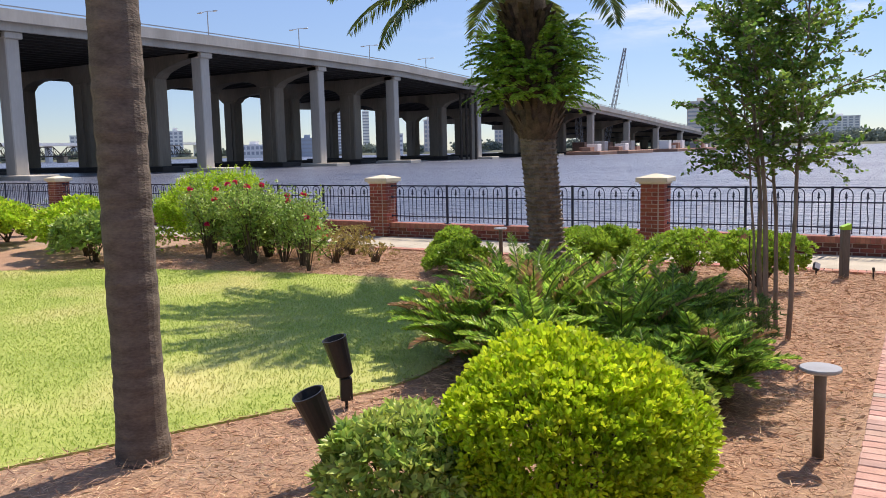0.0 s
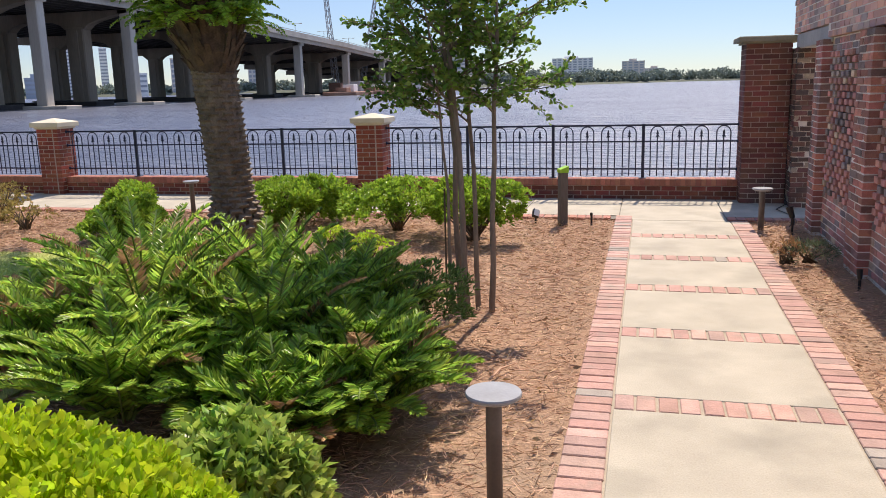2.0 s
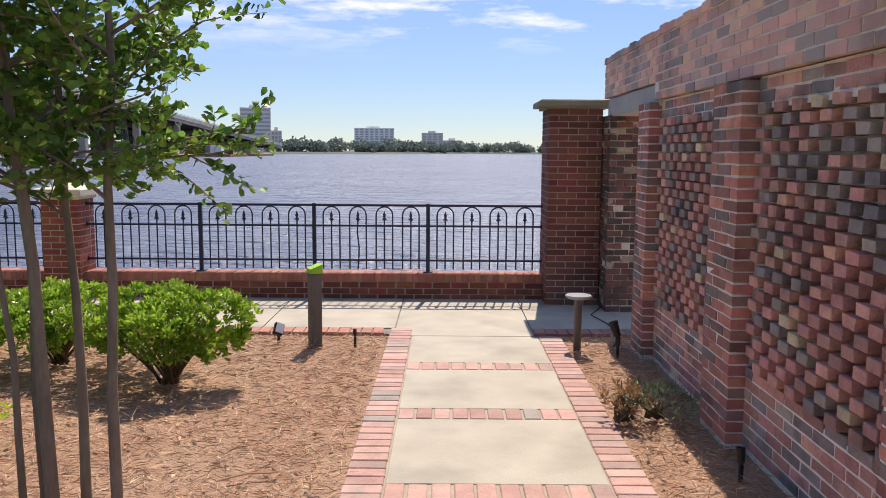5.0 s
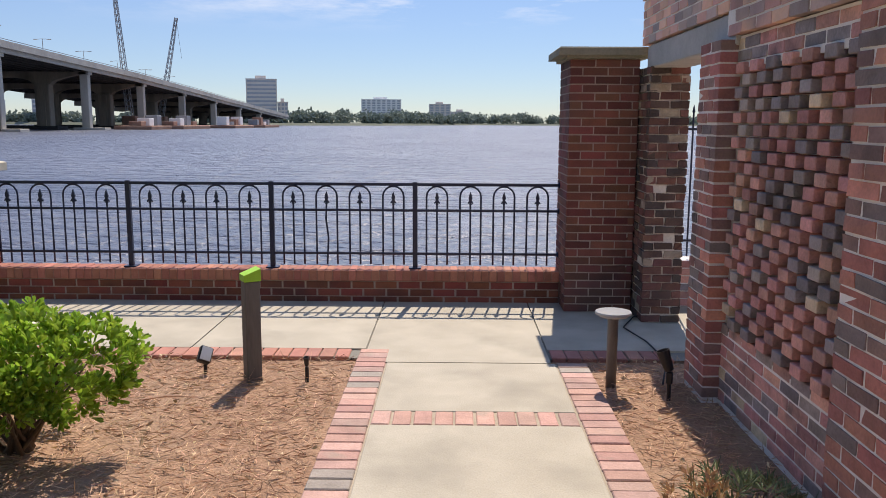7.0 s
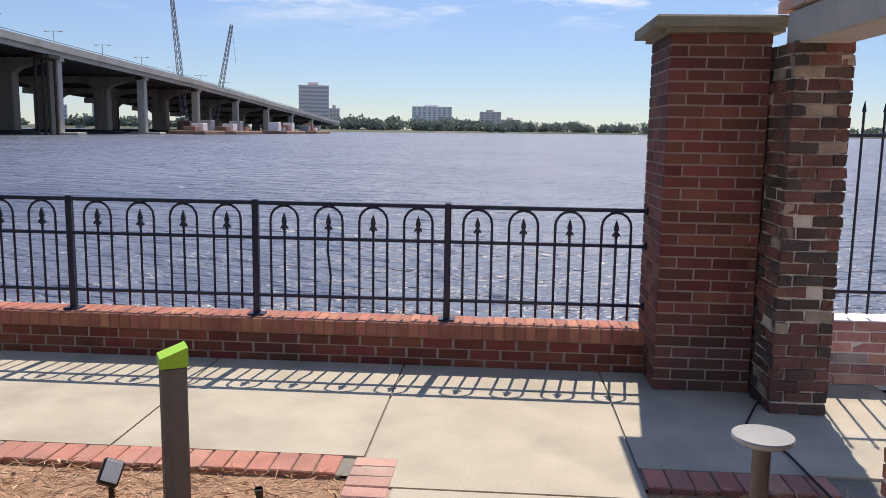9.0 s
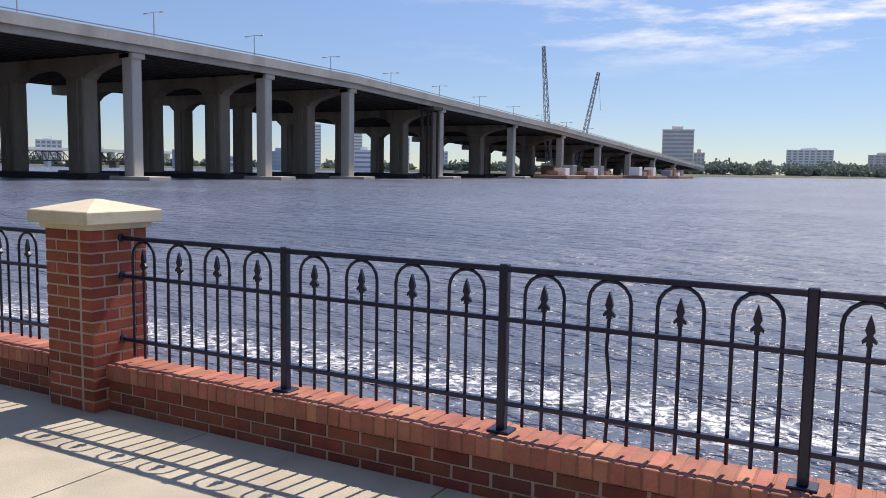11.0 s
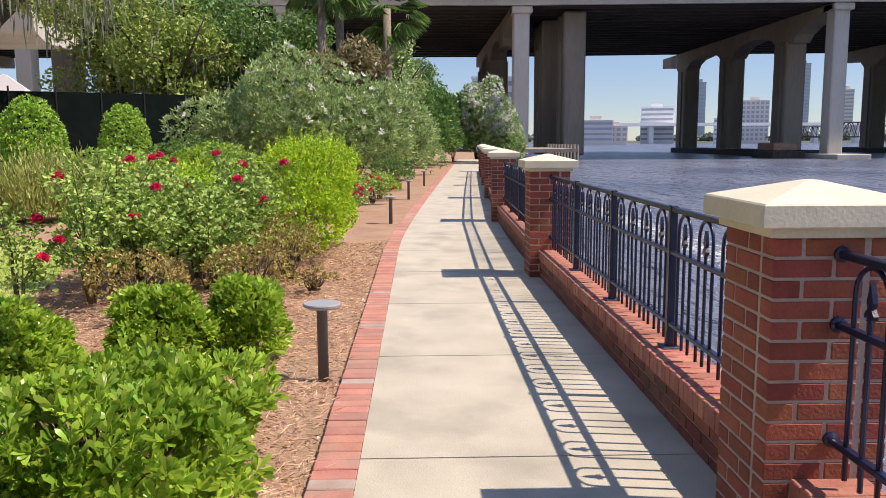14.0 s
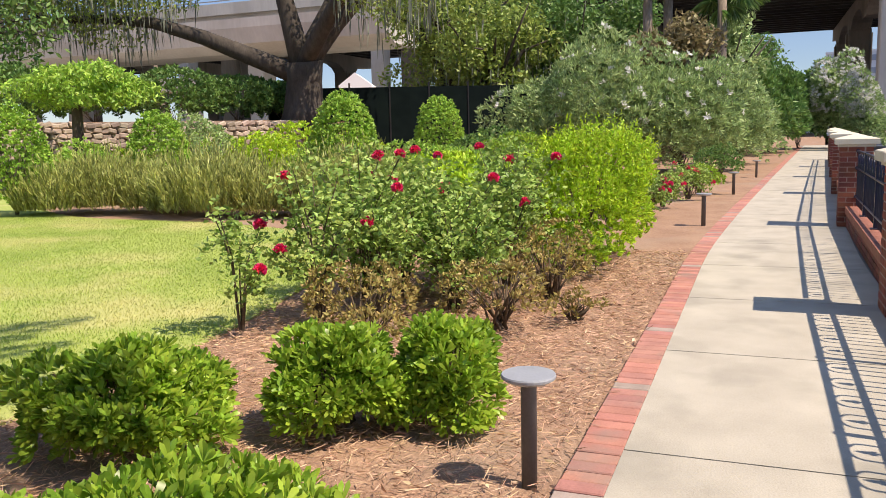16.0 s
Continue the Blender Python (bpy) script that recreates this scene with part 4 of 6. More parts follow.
old = thing("old_pier", "broken old brick pier with crumbling mortar", "pier")
brick_block(old, BIG_X1 + .004, 1.68, -.60, .2, 0, 2.0, faces="sew", rest=BRICK_RUIN, jag=.006, miss=.03, seed=11, bl=.155, ch=.064, core=MORTAR_RUIN, rough=.005, inset=.010)

gate = thing("iron_gate", "tall black spear-topped iron fence panel on a low brick sill", "fence")
for k in range(7):
    x = 1.80 + .1235 * k
    part("bar", Shape().tube([(x, .12, .42), (x, .12, 1.66)], .008, 6).lathe([(.008, 0), (.014, .01), (.002, .07)], 6, (x, .12, 1.655)), IRON, gate)
for z in (.56, 1.52):
    part("rail", Shape().cbox(1.745, 2.75, .108, .132, z - .01, z + .01, .003), IRON, gate)
sill = thing("gate_sill", "low old brick sill wall below the iron fence", "low wall")
brick_block(sill, 1.745, 3.2, .0, .24, 0, .40, faces="sn", rest=BRICK_OLD_REST, jag=.008, seed=5)

WX = 1.41
wall = thing("wall_east", "old weathered brick garden wall with pilasters and pierced lattice panels", "wall", kind="structure")
PIL = [(-2.04, -2.40), (-3.93, -4.386), (-5.95, -6.354)]
PROJ = .085
MH = .0652
LATTICE_L, LATTICE_STEP = .120, .209
OLD_ME = {l: brick_mesh("brick", .13, l - .009, MH - .009, BRICK_OLD) for l in (.21, LATTICE_L)}
budget = [0]
rest, worn, plain_s, pil_s = Shape(), Shape(), Shape(), Shape()


def wall_brick(y, z, l, x_face, parts=True):
    """One brick with its west face at x_face; y is its northern end."""
    x_face += random.uniform(-.003, .003)
    if parts and l in OLD_ME and budget[0] < 300:
        ob = put(OLD_ME[l], wall, x_face + .065, y - l / 2, z + MH / 2)
        ob.rotation_euler = (radians(random.uniform(-.6, .6)), 0, radians(random.uniform(-.8, .8)))
        budget[0] += 1
    else:
        rest.rbox(x_face, x_face + .12, y - l + .007, y - .007, z + .007, z + MH - .007, .0035)


rows = 31
for ya, yb in PIL:
    for c in range(rows):
        z = c * MH
        u, wide = ya, ya - yb
        for q in ([.25, .5, .25] if c % 2 else [.5, .5]):
            e = u - wide * q
            pil_s.rbox(WX - PROJ - .0075 + random.uniform(-.002, .002), WX + .02, e + (.007 if e > yb + .01 else -.003), u - (.007 if u < ya - .01 else -.003),
                       z + .006, z + MH - .006, .003)
            u = e
for (pa, pb), (qa, qb) in zip(PIL[:-1], PIL[1:]):
    y0, y1 = pb, qa
    ln = y0 - y1
    plain = .0
    for c in range(rows):
        z = c * MH
        lattice = .40 < z < 1.84
        if not lattice:
            u = y0 - (.0 if c % 2 else -.105)
            while u > y1 + .01:
                l = min(.21, u - y1) if u <= y0 else .21
                a = min(u, y0)
                e = max(u - .21, y1)
                if a - e > .03:
                    if abs(a - e - .21) < .004:
                        wall_brick(a, z, .21, WX)
                    else:
                        rest.rbox(WX, WX + .12, e + .0045, a - .0045, z + .0045, z + MH - .0045)
                u -= .21
        else:
            u = y0 - .05 - (LATTICE_STEP / 2 if c % 2 else 0)
            stop = y1 + plain
            while u - LATTICE_L > stop + .02:
                wall_brick(u, z, LATTICE_L, WX - .026)
                u -= LATTICE_STEP
            # solid margin of plain bond up to the next pilaster
            while u > y1 + .02:
                e = max(u - .21, y1)
                if u - e > .03:
                    if abs(u - e - .21) < .004:
                        wall_brick(u, z, .21, WX)
                    else:
                        rest.rbox(WX, WX + .12, e + .0045, u - .0045, z + .0045, z + MH - .0045)
                u -= .21
# plain wall of larger units to the south, and the upper courses over everything
u0 = PIL[-1][1]
c = 0
z = 0.0
while z < 2.02:
    hh = .098 if z > .30 else MH
    u = u0 + (.15 if c % 2 else 0)
    while u > -17:
        a, e = min(u, u0), u - .30
        plain_s.rbox(WX - .036 + random.uniform(-.002, .002), WX + .12, e + .008, a - .008, z + .008, min(z + hh, 2.03) - .007, .0035)
        u -= .30
    z += hh
    c += 1
for c in range(8):
    z = 2.03 + c * .0685
    u = -.28 + (.1 if c % 2 else 0)
    proj = .018 if c < 7 else .03
    while u > -17:
        a, e = min(u, -.28), u - .205
        if a - e > .04 and not (c < 2 and u > -2.3):
            worn.rbox(WX - proj - .02 + random.uniform(-.002, .002), WX + .28, e + .007, a - .007, z + .007, z + .0685 - .006 + (random.uniform(-.01, .012) if c == 7 else 0), .0025)
        u -= .205
part("brickwork", rest, BRICK_OLD_REST, wall, kind="stuff")
part("worn_brickwork", worn, BRICK_WORN, wall, "worn pinkish upper brickwork", kind="stuff")
part("plain_brickwork", plain_s, BRICK_PLAIN, wall, "brownish larger brick units", kind="stuff")
part("pilaster_brickwork", pil_s, BRICK_PILASTER, wall, "sooty pilaster brickwork", kind="stuff")
core = Shape().box(WX - .0305, WX + .24, -17, PIL[-1][1] + .002, -.05, 2.03).box(WX - .0325, WX + .26, -17, -.292, 2.185, 2.568).box(WX - .0325, WX + .26, -17, -2.31, 2.046, 2.186)
for ya, yb in PIL:
    core.box(WX - PROJ - .0035, WX + .24, yb + .003, ya - .003, -.05, 2.015)
for (pa, pb), (qa, qb) in zip(PIL[:-1], PIL[1:]):
    core.box(WX + .004, WX + .24, qa, pb, -.05, .42).box(WX + .004, WX + .24, qa, pb, 1.86, 2.03).box(WX + .085, WX + .24, qa, pb, .42, 1.86)
part("mortar_core", core, MORTAR_OLD, wall)
lin = thing("lintel", "pale grey concrete lintel over the garden gateway", "lintel", kind="structure")
part("beam", Shape().cbox(WX - .02, WX + .24, -2.42, -.40, 1.985, 2.165, .01), LINTEL, lin)


# ---- motorway bridge over the river ----
SOFFIT = [(-260, 18.0), (12, 18.4), (54, 18.9), (88, 19.2), (119, 19.2), (147, 19.0), (189, 17.4), (230, 16.0), (270, 14.7), (300, 13.3), (343, 11.4), (374, 9.8), (413, 8.2), (470, 5.4), (520, 3.2)]


def soffit(y):
    return float(np.interp(y, [p[0] for p in SOFFIT], [p[1] for p in SOFFIT]))


bridge = thing("bridge", "long grey concrete motorway bridge on hammerhead piers", "bridge")
ys_b = [-260, -180, -120, -60, 12, 54, 88, 119, 147, 189, 230, 270, 300, 343, 374, 413, 440, 470, 520]


def ribbon(x0, x1, za, zb):
    v, f = [], []
    for i, a in enumerate(ys_b):
        p = soffit(a)
        v += [(x0, a, p + za), (x1, a, p + za), (x1, a, p + zb), (x0, a, p + zb)]
        if i:
            o = 4 * i
            f += [(o - 4 + k, o - 4 + (k + 1) % 4, o + (k + 1) % 4, o + k) for k in range(4)]
    n = len(v)
    f += [(0, 3, 2, 1), (n - 4, n - 3, n - 2, n - 1)]
    return Shape().add(v, f)


for x0, x1 in ((-138.2, -106.2), (-172.5, -139.5)):
    part("deck", ribbon(x0, x1, 1.35, 1.75), BRIDGE_C, bridge)
    # Dark sheet below each deck: the under-deck shade, put into the colour.
    part("deck_underside", ribbon(x0 + .6, x1 - 1.5, 1.22, 1.345), GIRDER, bridge, "deck underside with its shade painted dark")
for x in (-106.2, -137.8, -139.9, -172.1):
    part("parapet", ribbon(x - .4, x + .1, 1.1, 2.75), BRIDGE_C, bridge, "pale concrete bridge parapet")
part("edge_rail", ribbon(-106.35, -106.2, 3.05, 3.2), STEEL, bridge)
part("fascia_beam", ribbon(-107.6, -107.0, 0.0, 1.35), BRIDGE_C, bridge)
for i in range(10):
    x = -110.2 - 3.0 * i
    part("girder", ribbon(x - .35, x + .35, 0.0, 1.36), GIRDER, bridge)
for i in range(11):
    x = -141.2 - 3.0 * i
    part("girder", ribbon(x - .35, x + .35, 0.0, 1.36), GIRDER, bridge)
BENTS = [-117, -84, -51, -18, 12.2, 53.8, 88.3, 119.6, 147.2, 188.5, 236, 279, 322, 365, 408, 451]
for y in BENTS:
    z = soffit(y) - 0.02
    g = -1.1 if y > 20 else 0.0
    far = y > 250
    if True:
        part("column", Shape().cbox(-110.3, -107.9, y - 1.0, y + 1.0, g - .5, z - .75, .15), BRIDGE_C, bridge, "slim pale concrete column")
        part("column_head", Shape().cbox(-110.6, -107.4, y - 1.3, y + 1.3, z - .9, z, .1), BRIDGE_C, bridge)
    # cap beam: tapering arm to the slim column, arches between the thick columns
    d = min(2.7, z * 0.2)
    bot = [(-108.2, z - .7), (-112, z - 1.1), (-115.6, z - 1.9), (-118.0, z - d), (-119.2, z - d - 1.0)]
    for a, b in ((-123.8, -138.4), (-142.6, -158.4)):
        # a shallow arch with haunches from one thick column to the next
        bot += [(a, z - d - 1.0), (a - 1.2, z - d), (a - 3.4, z - 2.0), ((a + b) / 2, z - 1.7), (b + 3.4, z - 2.0), (b + 1.2, z - d), (b, z - d - 1.0)]
    bot += [(-162.8, z - d - 1.0), (-164.6, z - d * .8), (-167.5, z - 2.2), (-172, z - 2.0)]
    if y == 53.8:
        bot = [(a if a > -119 else -119 + (a + 119) * 1.18, b) for a, b in bot]
    part("cap_beam", Shape().prism([(bot[-1][0], z), (-108.2, z)] + bot, y - 1.3, y + 1.3, "y"), BRIDGE_OLD, bridge, "stained concrete cap beam with arched underside, darkened for shade")
    cols = ((-121.5, 2.2, 0), (-140.5, 2.0, 0), (-160.6, 2.0, 0)) if y != 12.2 else ((-114.0, 2.7, 7.5), (-123.0, 4.0, 5.8), (-140.5, 2.0, 0), (-160.6, 2.0, 0))
    if y == 53.8:
        cols = ((-122.6, 2.2, 0), (-145, 2.2, 0), (-168, 2.4, 0))
    for x, w, dy in cols:
        part("column", Shape().cbox(x - w, x + w, y + dy - 1.5, y + dy + 1.5, g - .6, z - (.02 if dy else d + .5), .25), BRIDGE_OLD, bridge, "thick stained concrete column, darkened for shade")
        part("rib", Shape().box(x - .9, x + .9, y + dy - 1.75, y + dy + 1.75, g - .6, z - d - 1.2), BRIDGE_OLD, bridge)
    if g < 0:
        part("footing", Shape().cbox(-112.5, -103.0, y - 2.2, y + 2.2, -1.9, -0.45, .1), BRIDGE_C, bridge, "pale concrete pile cap at water level")
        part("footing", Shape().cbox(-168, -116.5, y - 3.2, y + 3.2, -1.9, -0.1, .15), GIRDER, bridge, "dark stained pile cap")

ramp = thing("access_ramp", "lower concrete motorway ramp behind the trees", "ramp")
part("deck", Shape().prism([(-99, 14.4), (-98.4, 12.6), (-96, 11.7), (-90, 11.7), (-87.6, 12.6), (-87, 14.4)], -230, -40, "y"), BRIDGE_C, ramp)
part("parapet", Shape().box(-87.4, -87, -230, -40, 14.4, 15.5), BRIDGE_C, ramp)
for y in (-60, -90, -120, -150):
    part("column", Shape().cbox(-94.5, -91.5, y - 1.2, y + 1.2, -.3, 11.8, .2), BRIDGE_C, ramp)
slip = thing("slip_road", "low pale concrete slip road with a solid barrier", "ramp")
part("deck", Shape().box(-88, -80.4, -200, -60, 6.9, 7.5), BRIDGE_C, slip)
part("barrier", Shape().box(-80.9, -80.5, -200, -60, 7.5, 8.4), BRIDGE_C, slip)
for y in (-64, -82, -102, -124):
    part("column", Shape().cbox(-85, -83.6, y - .8, y + .8, -.3, 6.95, .1), BRIDGE_C, slip)

lamp = thing("street_lamp", "tall grey twin-arm lamp post on the bridge", "street lamp", "lamp posts on the bridge", at=(-139, 27.5, soffit(27.5) + 1.7))
part("pole", Shape().tube([(0, 0, 0), (0, 0, 12.4)], [.17, .1], 8), STEEL, lamp)
arm = part("arm", Shape().tube([(-2.2, 0, 12.3), (0, 0, 12.5), (2.2, 0, 12.3)], .07, 6), STEEL, lamp)
for sx in (-1, 1):
    part("lamp_head", Shape().cbox(sx * 2.4 - .6, sx * 2.4 + .6, -.2, .2, 12.2, 12.45, .05), STEEL, arm)
for k in range(1, 13):
    y = 27.5 + 30.6 * k
    copy_thing(lamp, pose(-139, y, soffit(y) + 1.7))
for y in (-10, -44):
    copy_thing(lamp, pose(-139, y, soffit(y) + 1.7))
sign = thing("sign_gantry", "grey steel overhead sign gantry on the bridge", "gantry", at=(-130, 176, soffit(176) + 1.7))
part("post", Shape().box(-7.2, -6.8, -.2, .2, 0, 3.4), STEEL, sign)
part("post", Shape().box(6.8, 7.2, -.2, .2, 0, 3.4), STEEL, sign)
part("beam", Shape().box(-7.5, 7.5, -.3, .3, 2.6, 3.5), STEEL, sign)


def crane(at, top, label):
    ob = thing("crane", label, "crane", "construction cranes", at=at)
    b, t = Vector((0, 0, 3)), Vector(top)
    d = (t - b).normalized()
    a = d.cross(Vector((0, 1, 0))).normalized()
    c = d.cross(a)
    s = Shape()
    n = 22
    corners = [(1, 1), (1, -1), (-1, -1), (-1, 1)]
    for u, w in corners:
        s.tube([b + (a * u + c * w) * 1.0, t + (a * u + c * w) * .45], .16, 4)
    for i in range(n):
        f, g = i / n, (i + 1) / n
        p, q = b.lerp(t, f), b.lerp(t, g)
        for k in range(4):
            (u, w), (u2, w2) = corners[k], corners[(k + 1) % 4]
            s.tube([p + (a * u + c * w) * (1 - .55 * f), q + (a * u2 + c * w2) * (1 - .55 * g)], .09, 3)
    boom = part("boom", s, CRANE, ob)
    part("cab", Shape().cbox(-2.5, 2.5, -2, 2, .8, 4.5, .2), BARGE, ob)
    part("cable", Shape().tube([t, t + Vector((1.5, 0, -16))], .07, 4), CRANE, boom)
    part("barge", Shape().cbox(-14, 14, -6, 6, -.4, .9, .2), BARGE, ob, "rusty flat work barge")
    return ob


crane((-115.5, 285, -1.1), (-3.6, 0, 49), "tall lattice boom crane on a work barge")
crane((-121, 330, -1.1), (8.4, 0, 44), "leaning lattice boom crane on a work barge")
for k, (x, y) in enumerate(((-96, 280), (-92, 330), (-90, 372), (-100, 262))):
    bg = thing("work_barge", "low rusty barge with site cabins and machines", "barge", "work barges", at=(x, y, -1.1))
    part("hull", Shape().cbox(-6, 6, -15, 15, -.3, 1.2, .2), BARGE, bg)
    for j in range(4):
        part("cabin", Shape().cbox(-2, 2, -13 + 7 * j, -9 + 7 * j, 1.2, 2.6 + (j * 7 + k * 5) % 3, .1), (BARGE, BLDG_W, CRANE)[(j + k) % 3], bg)
bt = thing("mooring_barge", "small dark timber mooring platform beside a bridge column", "barge", at=(-113.5, 48.6, -1.1))
part("hull", Shape().cbox(-3.4, 3.4, -2.2, 2.2, -.3, 1.0, .1), OAKBARK, bt)
part("cargo", Shape().cbox(-2.8, 2.6, -1.7, 1.7, 1.0, 2.1, .15), BARGE, bt)

trestle = thing("shoring_tower", "dark temporary steel shoring under the bridge", "shoring")
for i in range(4):
    x, y = -107 - 3 * (i % 2), 181.5 + 3 * (i // 2)
    part("leg", Shape().tube([(x, y, -1.4), (x, y, soffit(183) - .05)], .35, 8), OAKBARK, trestle)
part("head_beam", Shape().box(-111, -106, 180.5, 185.5, soffit(183) - .9, soffit(183) - .02), OAKBARK, trestle)


# ---- skyline ----
def building(az, dist, w, h, wall_m, floors, cols, label, depth=None, roof=True, strips=False, eye=(-0.5, -3.0)):
    a = radians(az)
    x, y = eye[0] - dist * math.sin(a), eye[1] + dist * math.cos(a)
    ob = thing("building", label, "building", "buildings on the far bank", at=(x, y, 0.4), rz=az)
    d = depth or w * .7
    part("wall", Shape().box(-w / 2, w / 2, 0, d, -2, h), wall_m, ob)
    if roof:
        part("roof", Shape().box(-w * .2, w * .15, d * .3, d * .7, h, h + 3).box(-w / 2 - .2, w / 2 + .2, -.2, d + .2, h, h + .5), wall_m, ob)
    fh = h / floors
    if strips:
        me = Shape().box(-w * .47, w * .47, -.12, .2, -fh * .22, fh * .22).mesh("window")
        me.materials.append(BLDG_WIN)
        for f in range(floors):
            put(me, ob, 0, 0, fh * (f + .55), 0, "window")
    else:
        cw = w / cols
        me = Shape().box(-cw * .32, cw * .32, -.12, .2, -fh * .3, fh * .3).mesh("window")
        me.materials.append(BLDG_WIN)
        for f in range(floors):
            for c in range(cols):
                put(me, ob, -w / 2 + cw * (c + .5), 0, fh * (f + .5), 0, "window")
    return ob


building(13.2, 640, 23, 33, BLDG_T, 11, 5, "tan stepped apartment tower beside the bridge end", strips=True)
building(11.8, 645, 8, 16, BLDG_T, 5, 3, "lower tan apartment wing")
building(5.03, 950, 46, 27, BLDG_W, 10, 8, "white slab apartment block with dark window bays")
building(.95, 950, 25, 22, BLDG_T, 8, 4, "grey-brown apartment block with a roof tower")
building(-.45, 955, 22, 13.5, BLDG_T, 5, 5, "lower grey-brown apartment wing")
building(77.5, 480, 19, 12, BLDG_T, 4, 6, "brown waterfront block with white bands", strips=True)
building(76.2, 500, 14, 9, BLDG_T, 3, 4, "low brick waterfront building")
building(73.5, 600, 23, 24, BLDG_W, 7, 6, "white office block with ribbon windows", strips=True)
building(70.8, 760, 9, 51, BLDG_G, 16, 3, "slender glass office tower", strips=True)
building(69.4, 700, 12, 18, BLDG_W, 5, 4, "low white office wing", strips=True)
building(67.35, 660, 19.5, 30, BLDG_T, 9, 6, "tan mid-rise hotel block")
building(64.55, 900, 11, 76, BLDG_G, 22, 3, "tall blue-grey glass tower", strips=True)
building(62.05, 800, 11, 44, BLDG_T, 14, 4, "brown banded office tower", strips=True)
building(60.5, 950, 12, 86, BLDG_G, 20, 3, "blue glass office tower", strips=True)
building(55, 760, 20, 20, BLDG_W, 6, 5, "white mid-rise office building")
building(52.3, 720, 12, 14, BLDG_T, 4, 3, "tan mid-rise apartment building")
building(49.3, 700, 11, 21, BLDG_W, 7, 3, "pale mid-rise apartment building")
building(47.1, 640, 11, 12, BLDG_G, 4, 5, "low grey office building", strips=True)
building(44.2, 640, 20, 8, BLDG_W, 2, 6, "long low pale warehouse")
building(40.6, 620, 13, 12, BLDG_G, 4, 5, "low dark office building", strips=True)
building(38.2, 650, 10.5, 34, BLDG_W, 14, 3, "white banded apartment tower", strips=True)
building(36.45, 690, 5.5, 35, BLDG_W, 14, 2, "narrow white banded tower", strips=True)
building(35.25, 700, 9, 39, BLDG_W, 15, 3, "pale banded apartment tower", strips=True)
building(34.7, 600, 16, 13.5, BLDG_W, 4, 5, "low white building with ribbon windows", strips=True)
building(32.0, 620, 9, 24, BLDG_T, 7, 3, "tan office block behind the bridge")
building(29.3, 620, 9, 14, BLDG_W, 5, 3, "small pale office block")
building(26.9, 600, 11, 24, BLDG_T, 8, 4, "tan apartment block behind the bridge")
building(84.0, 210, 13, 16.6, BLDG_W, 6, 5, "white apartment block with balconies", strips=True)
tower = thing("mast_crane", "slim blue tower crane above the trees", "crane", at=(-230, 17.6, 0))
part("mast", Shape().box(-.7, .7, -.7, .7, 0, 30).box(-12, 4, -.5, .5, 27, 28.2), CRANE, tower)
lowb = thing("far_bridge", "low distant road bridge across the river", "bridge")
part("deck", Shape().box(-575, -560, 120, 520, 11.2, 13.2), BLDG_W, lowb)
for k in range(14):
    part("column", Shape().box(-570, -565, 130 + 29 * k, 133 + 29 * k, -2, 11.3), BLDG_W, lowb)

truss = thing("truss_bridge", "dark steel railway truss bridge low over the river", "bridge")
part("deck", Shape().box(-482, -476, 205, 420, 2.6, 3.4), GIRDER, truss)
for k in range(6):
    y0 = 212 + 34 * k
    top = 11.5 if k == 1 else 9.0
    w = Shape()
    for x in (-482, -476):
        w.tube([(x, y0, 3.4), (x, y0 + 6, top), (x, y0 + 26, top), (x, y0 + 32, 3.4)], .35, 4)
        for q in range(5):
            w.tube([(x, y0 + 4 + 5.6 * q, 3.4), (x, y0 + 6 + 5 * q, top)], .22, 4).tube([(x, y0 + 6 + 5 * q, top), (x, y0 + 9.6 + 4.8 * q, 3.4)], .18, 4)
    part("truss_span", w, GIRDER, truss)
    part("pier", Shape().box(-483, -475, y0 - 1.5, y0 + 1, -1.8, 2.7), BRIDGE_OLD, truss)

# tree lines on the far banks
P, Lf = [], []
for (ax, ay), (bx, by) in zip(bank_line[:-1], bank_line[1:]):
    ln = math.hypot(bx - ax, by - ay)
    n = min(int(ln / 7), 130)
    for i in range(n):
        t = (i + rng.uniform()) / n
        cx, cy = ax + (bx - ax) * t - 12 * rng.uniform(), ay + (by - ay) * t + 14 + 25 * rng.uniform()
        hh = rng.uniform(5, 10) * (1.25 if cy > 600 else .8)
        q = unit(rng.normal(size=(180, 3))) * rng.uniform(.5, 1, (180, 1)) * np.array([hh * .9, hh * .9, hh * .5]) + np.array([cx, cy, hh * .5])
        q[:, 2] = np.maximum(q[:, 2], .3)
        P.append(q)
P = np.concatenate(P)
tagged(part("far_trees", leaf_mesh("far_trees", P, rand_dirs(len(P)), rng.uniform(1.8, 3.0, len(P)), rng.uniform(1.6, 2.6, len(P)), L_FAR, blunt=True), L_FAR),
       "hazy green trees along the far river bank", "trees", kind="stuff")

dock = thing("timber_dock", "low weathered timber dock beside the bridge pier", "dock")
part("deck", Shape().box(-104, -84, 9, 15, .2, .55), DOCK, dock)
for k in range(11):
    part("pile", Shape().tube([(-103.5 + 1.9 * k, 15.05, -2), (-103.5 + 1.9 * k, 15.05, 1.0)], .16, 8), DOCK, dock)
rip = Shape()
rr = random.Random(5)
for i in range(260):
    x = rr.uniform(-104, -66)
    y = off(x) + .6 + rr.uniform(0, 2.2)
    s = rr.uniform(.2, .55)
    rip.cbox(x - s, x + s, y - s, y + s, -1.3, -1.2 + s * rr.uniform(.6, 1.6), s * .35)
tagged(part("riprap", rip, BRIDGE_OLD), "grey broken rock along the water's edge", "rocks", kind="stuff")


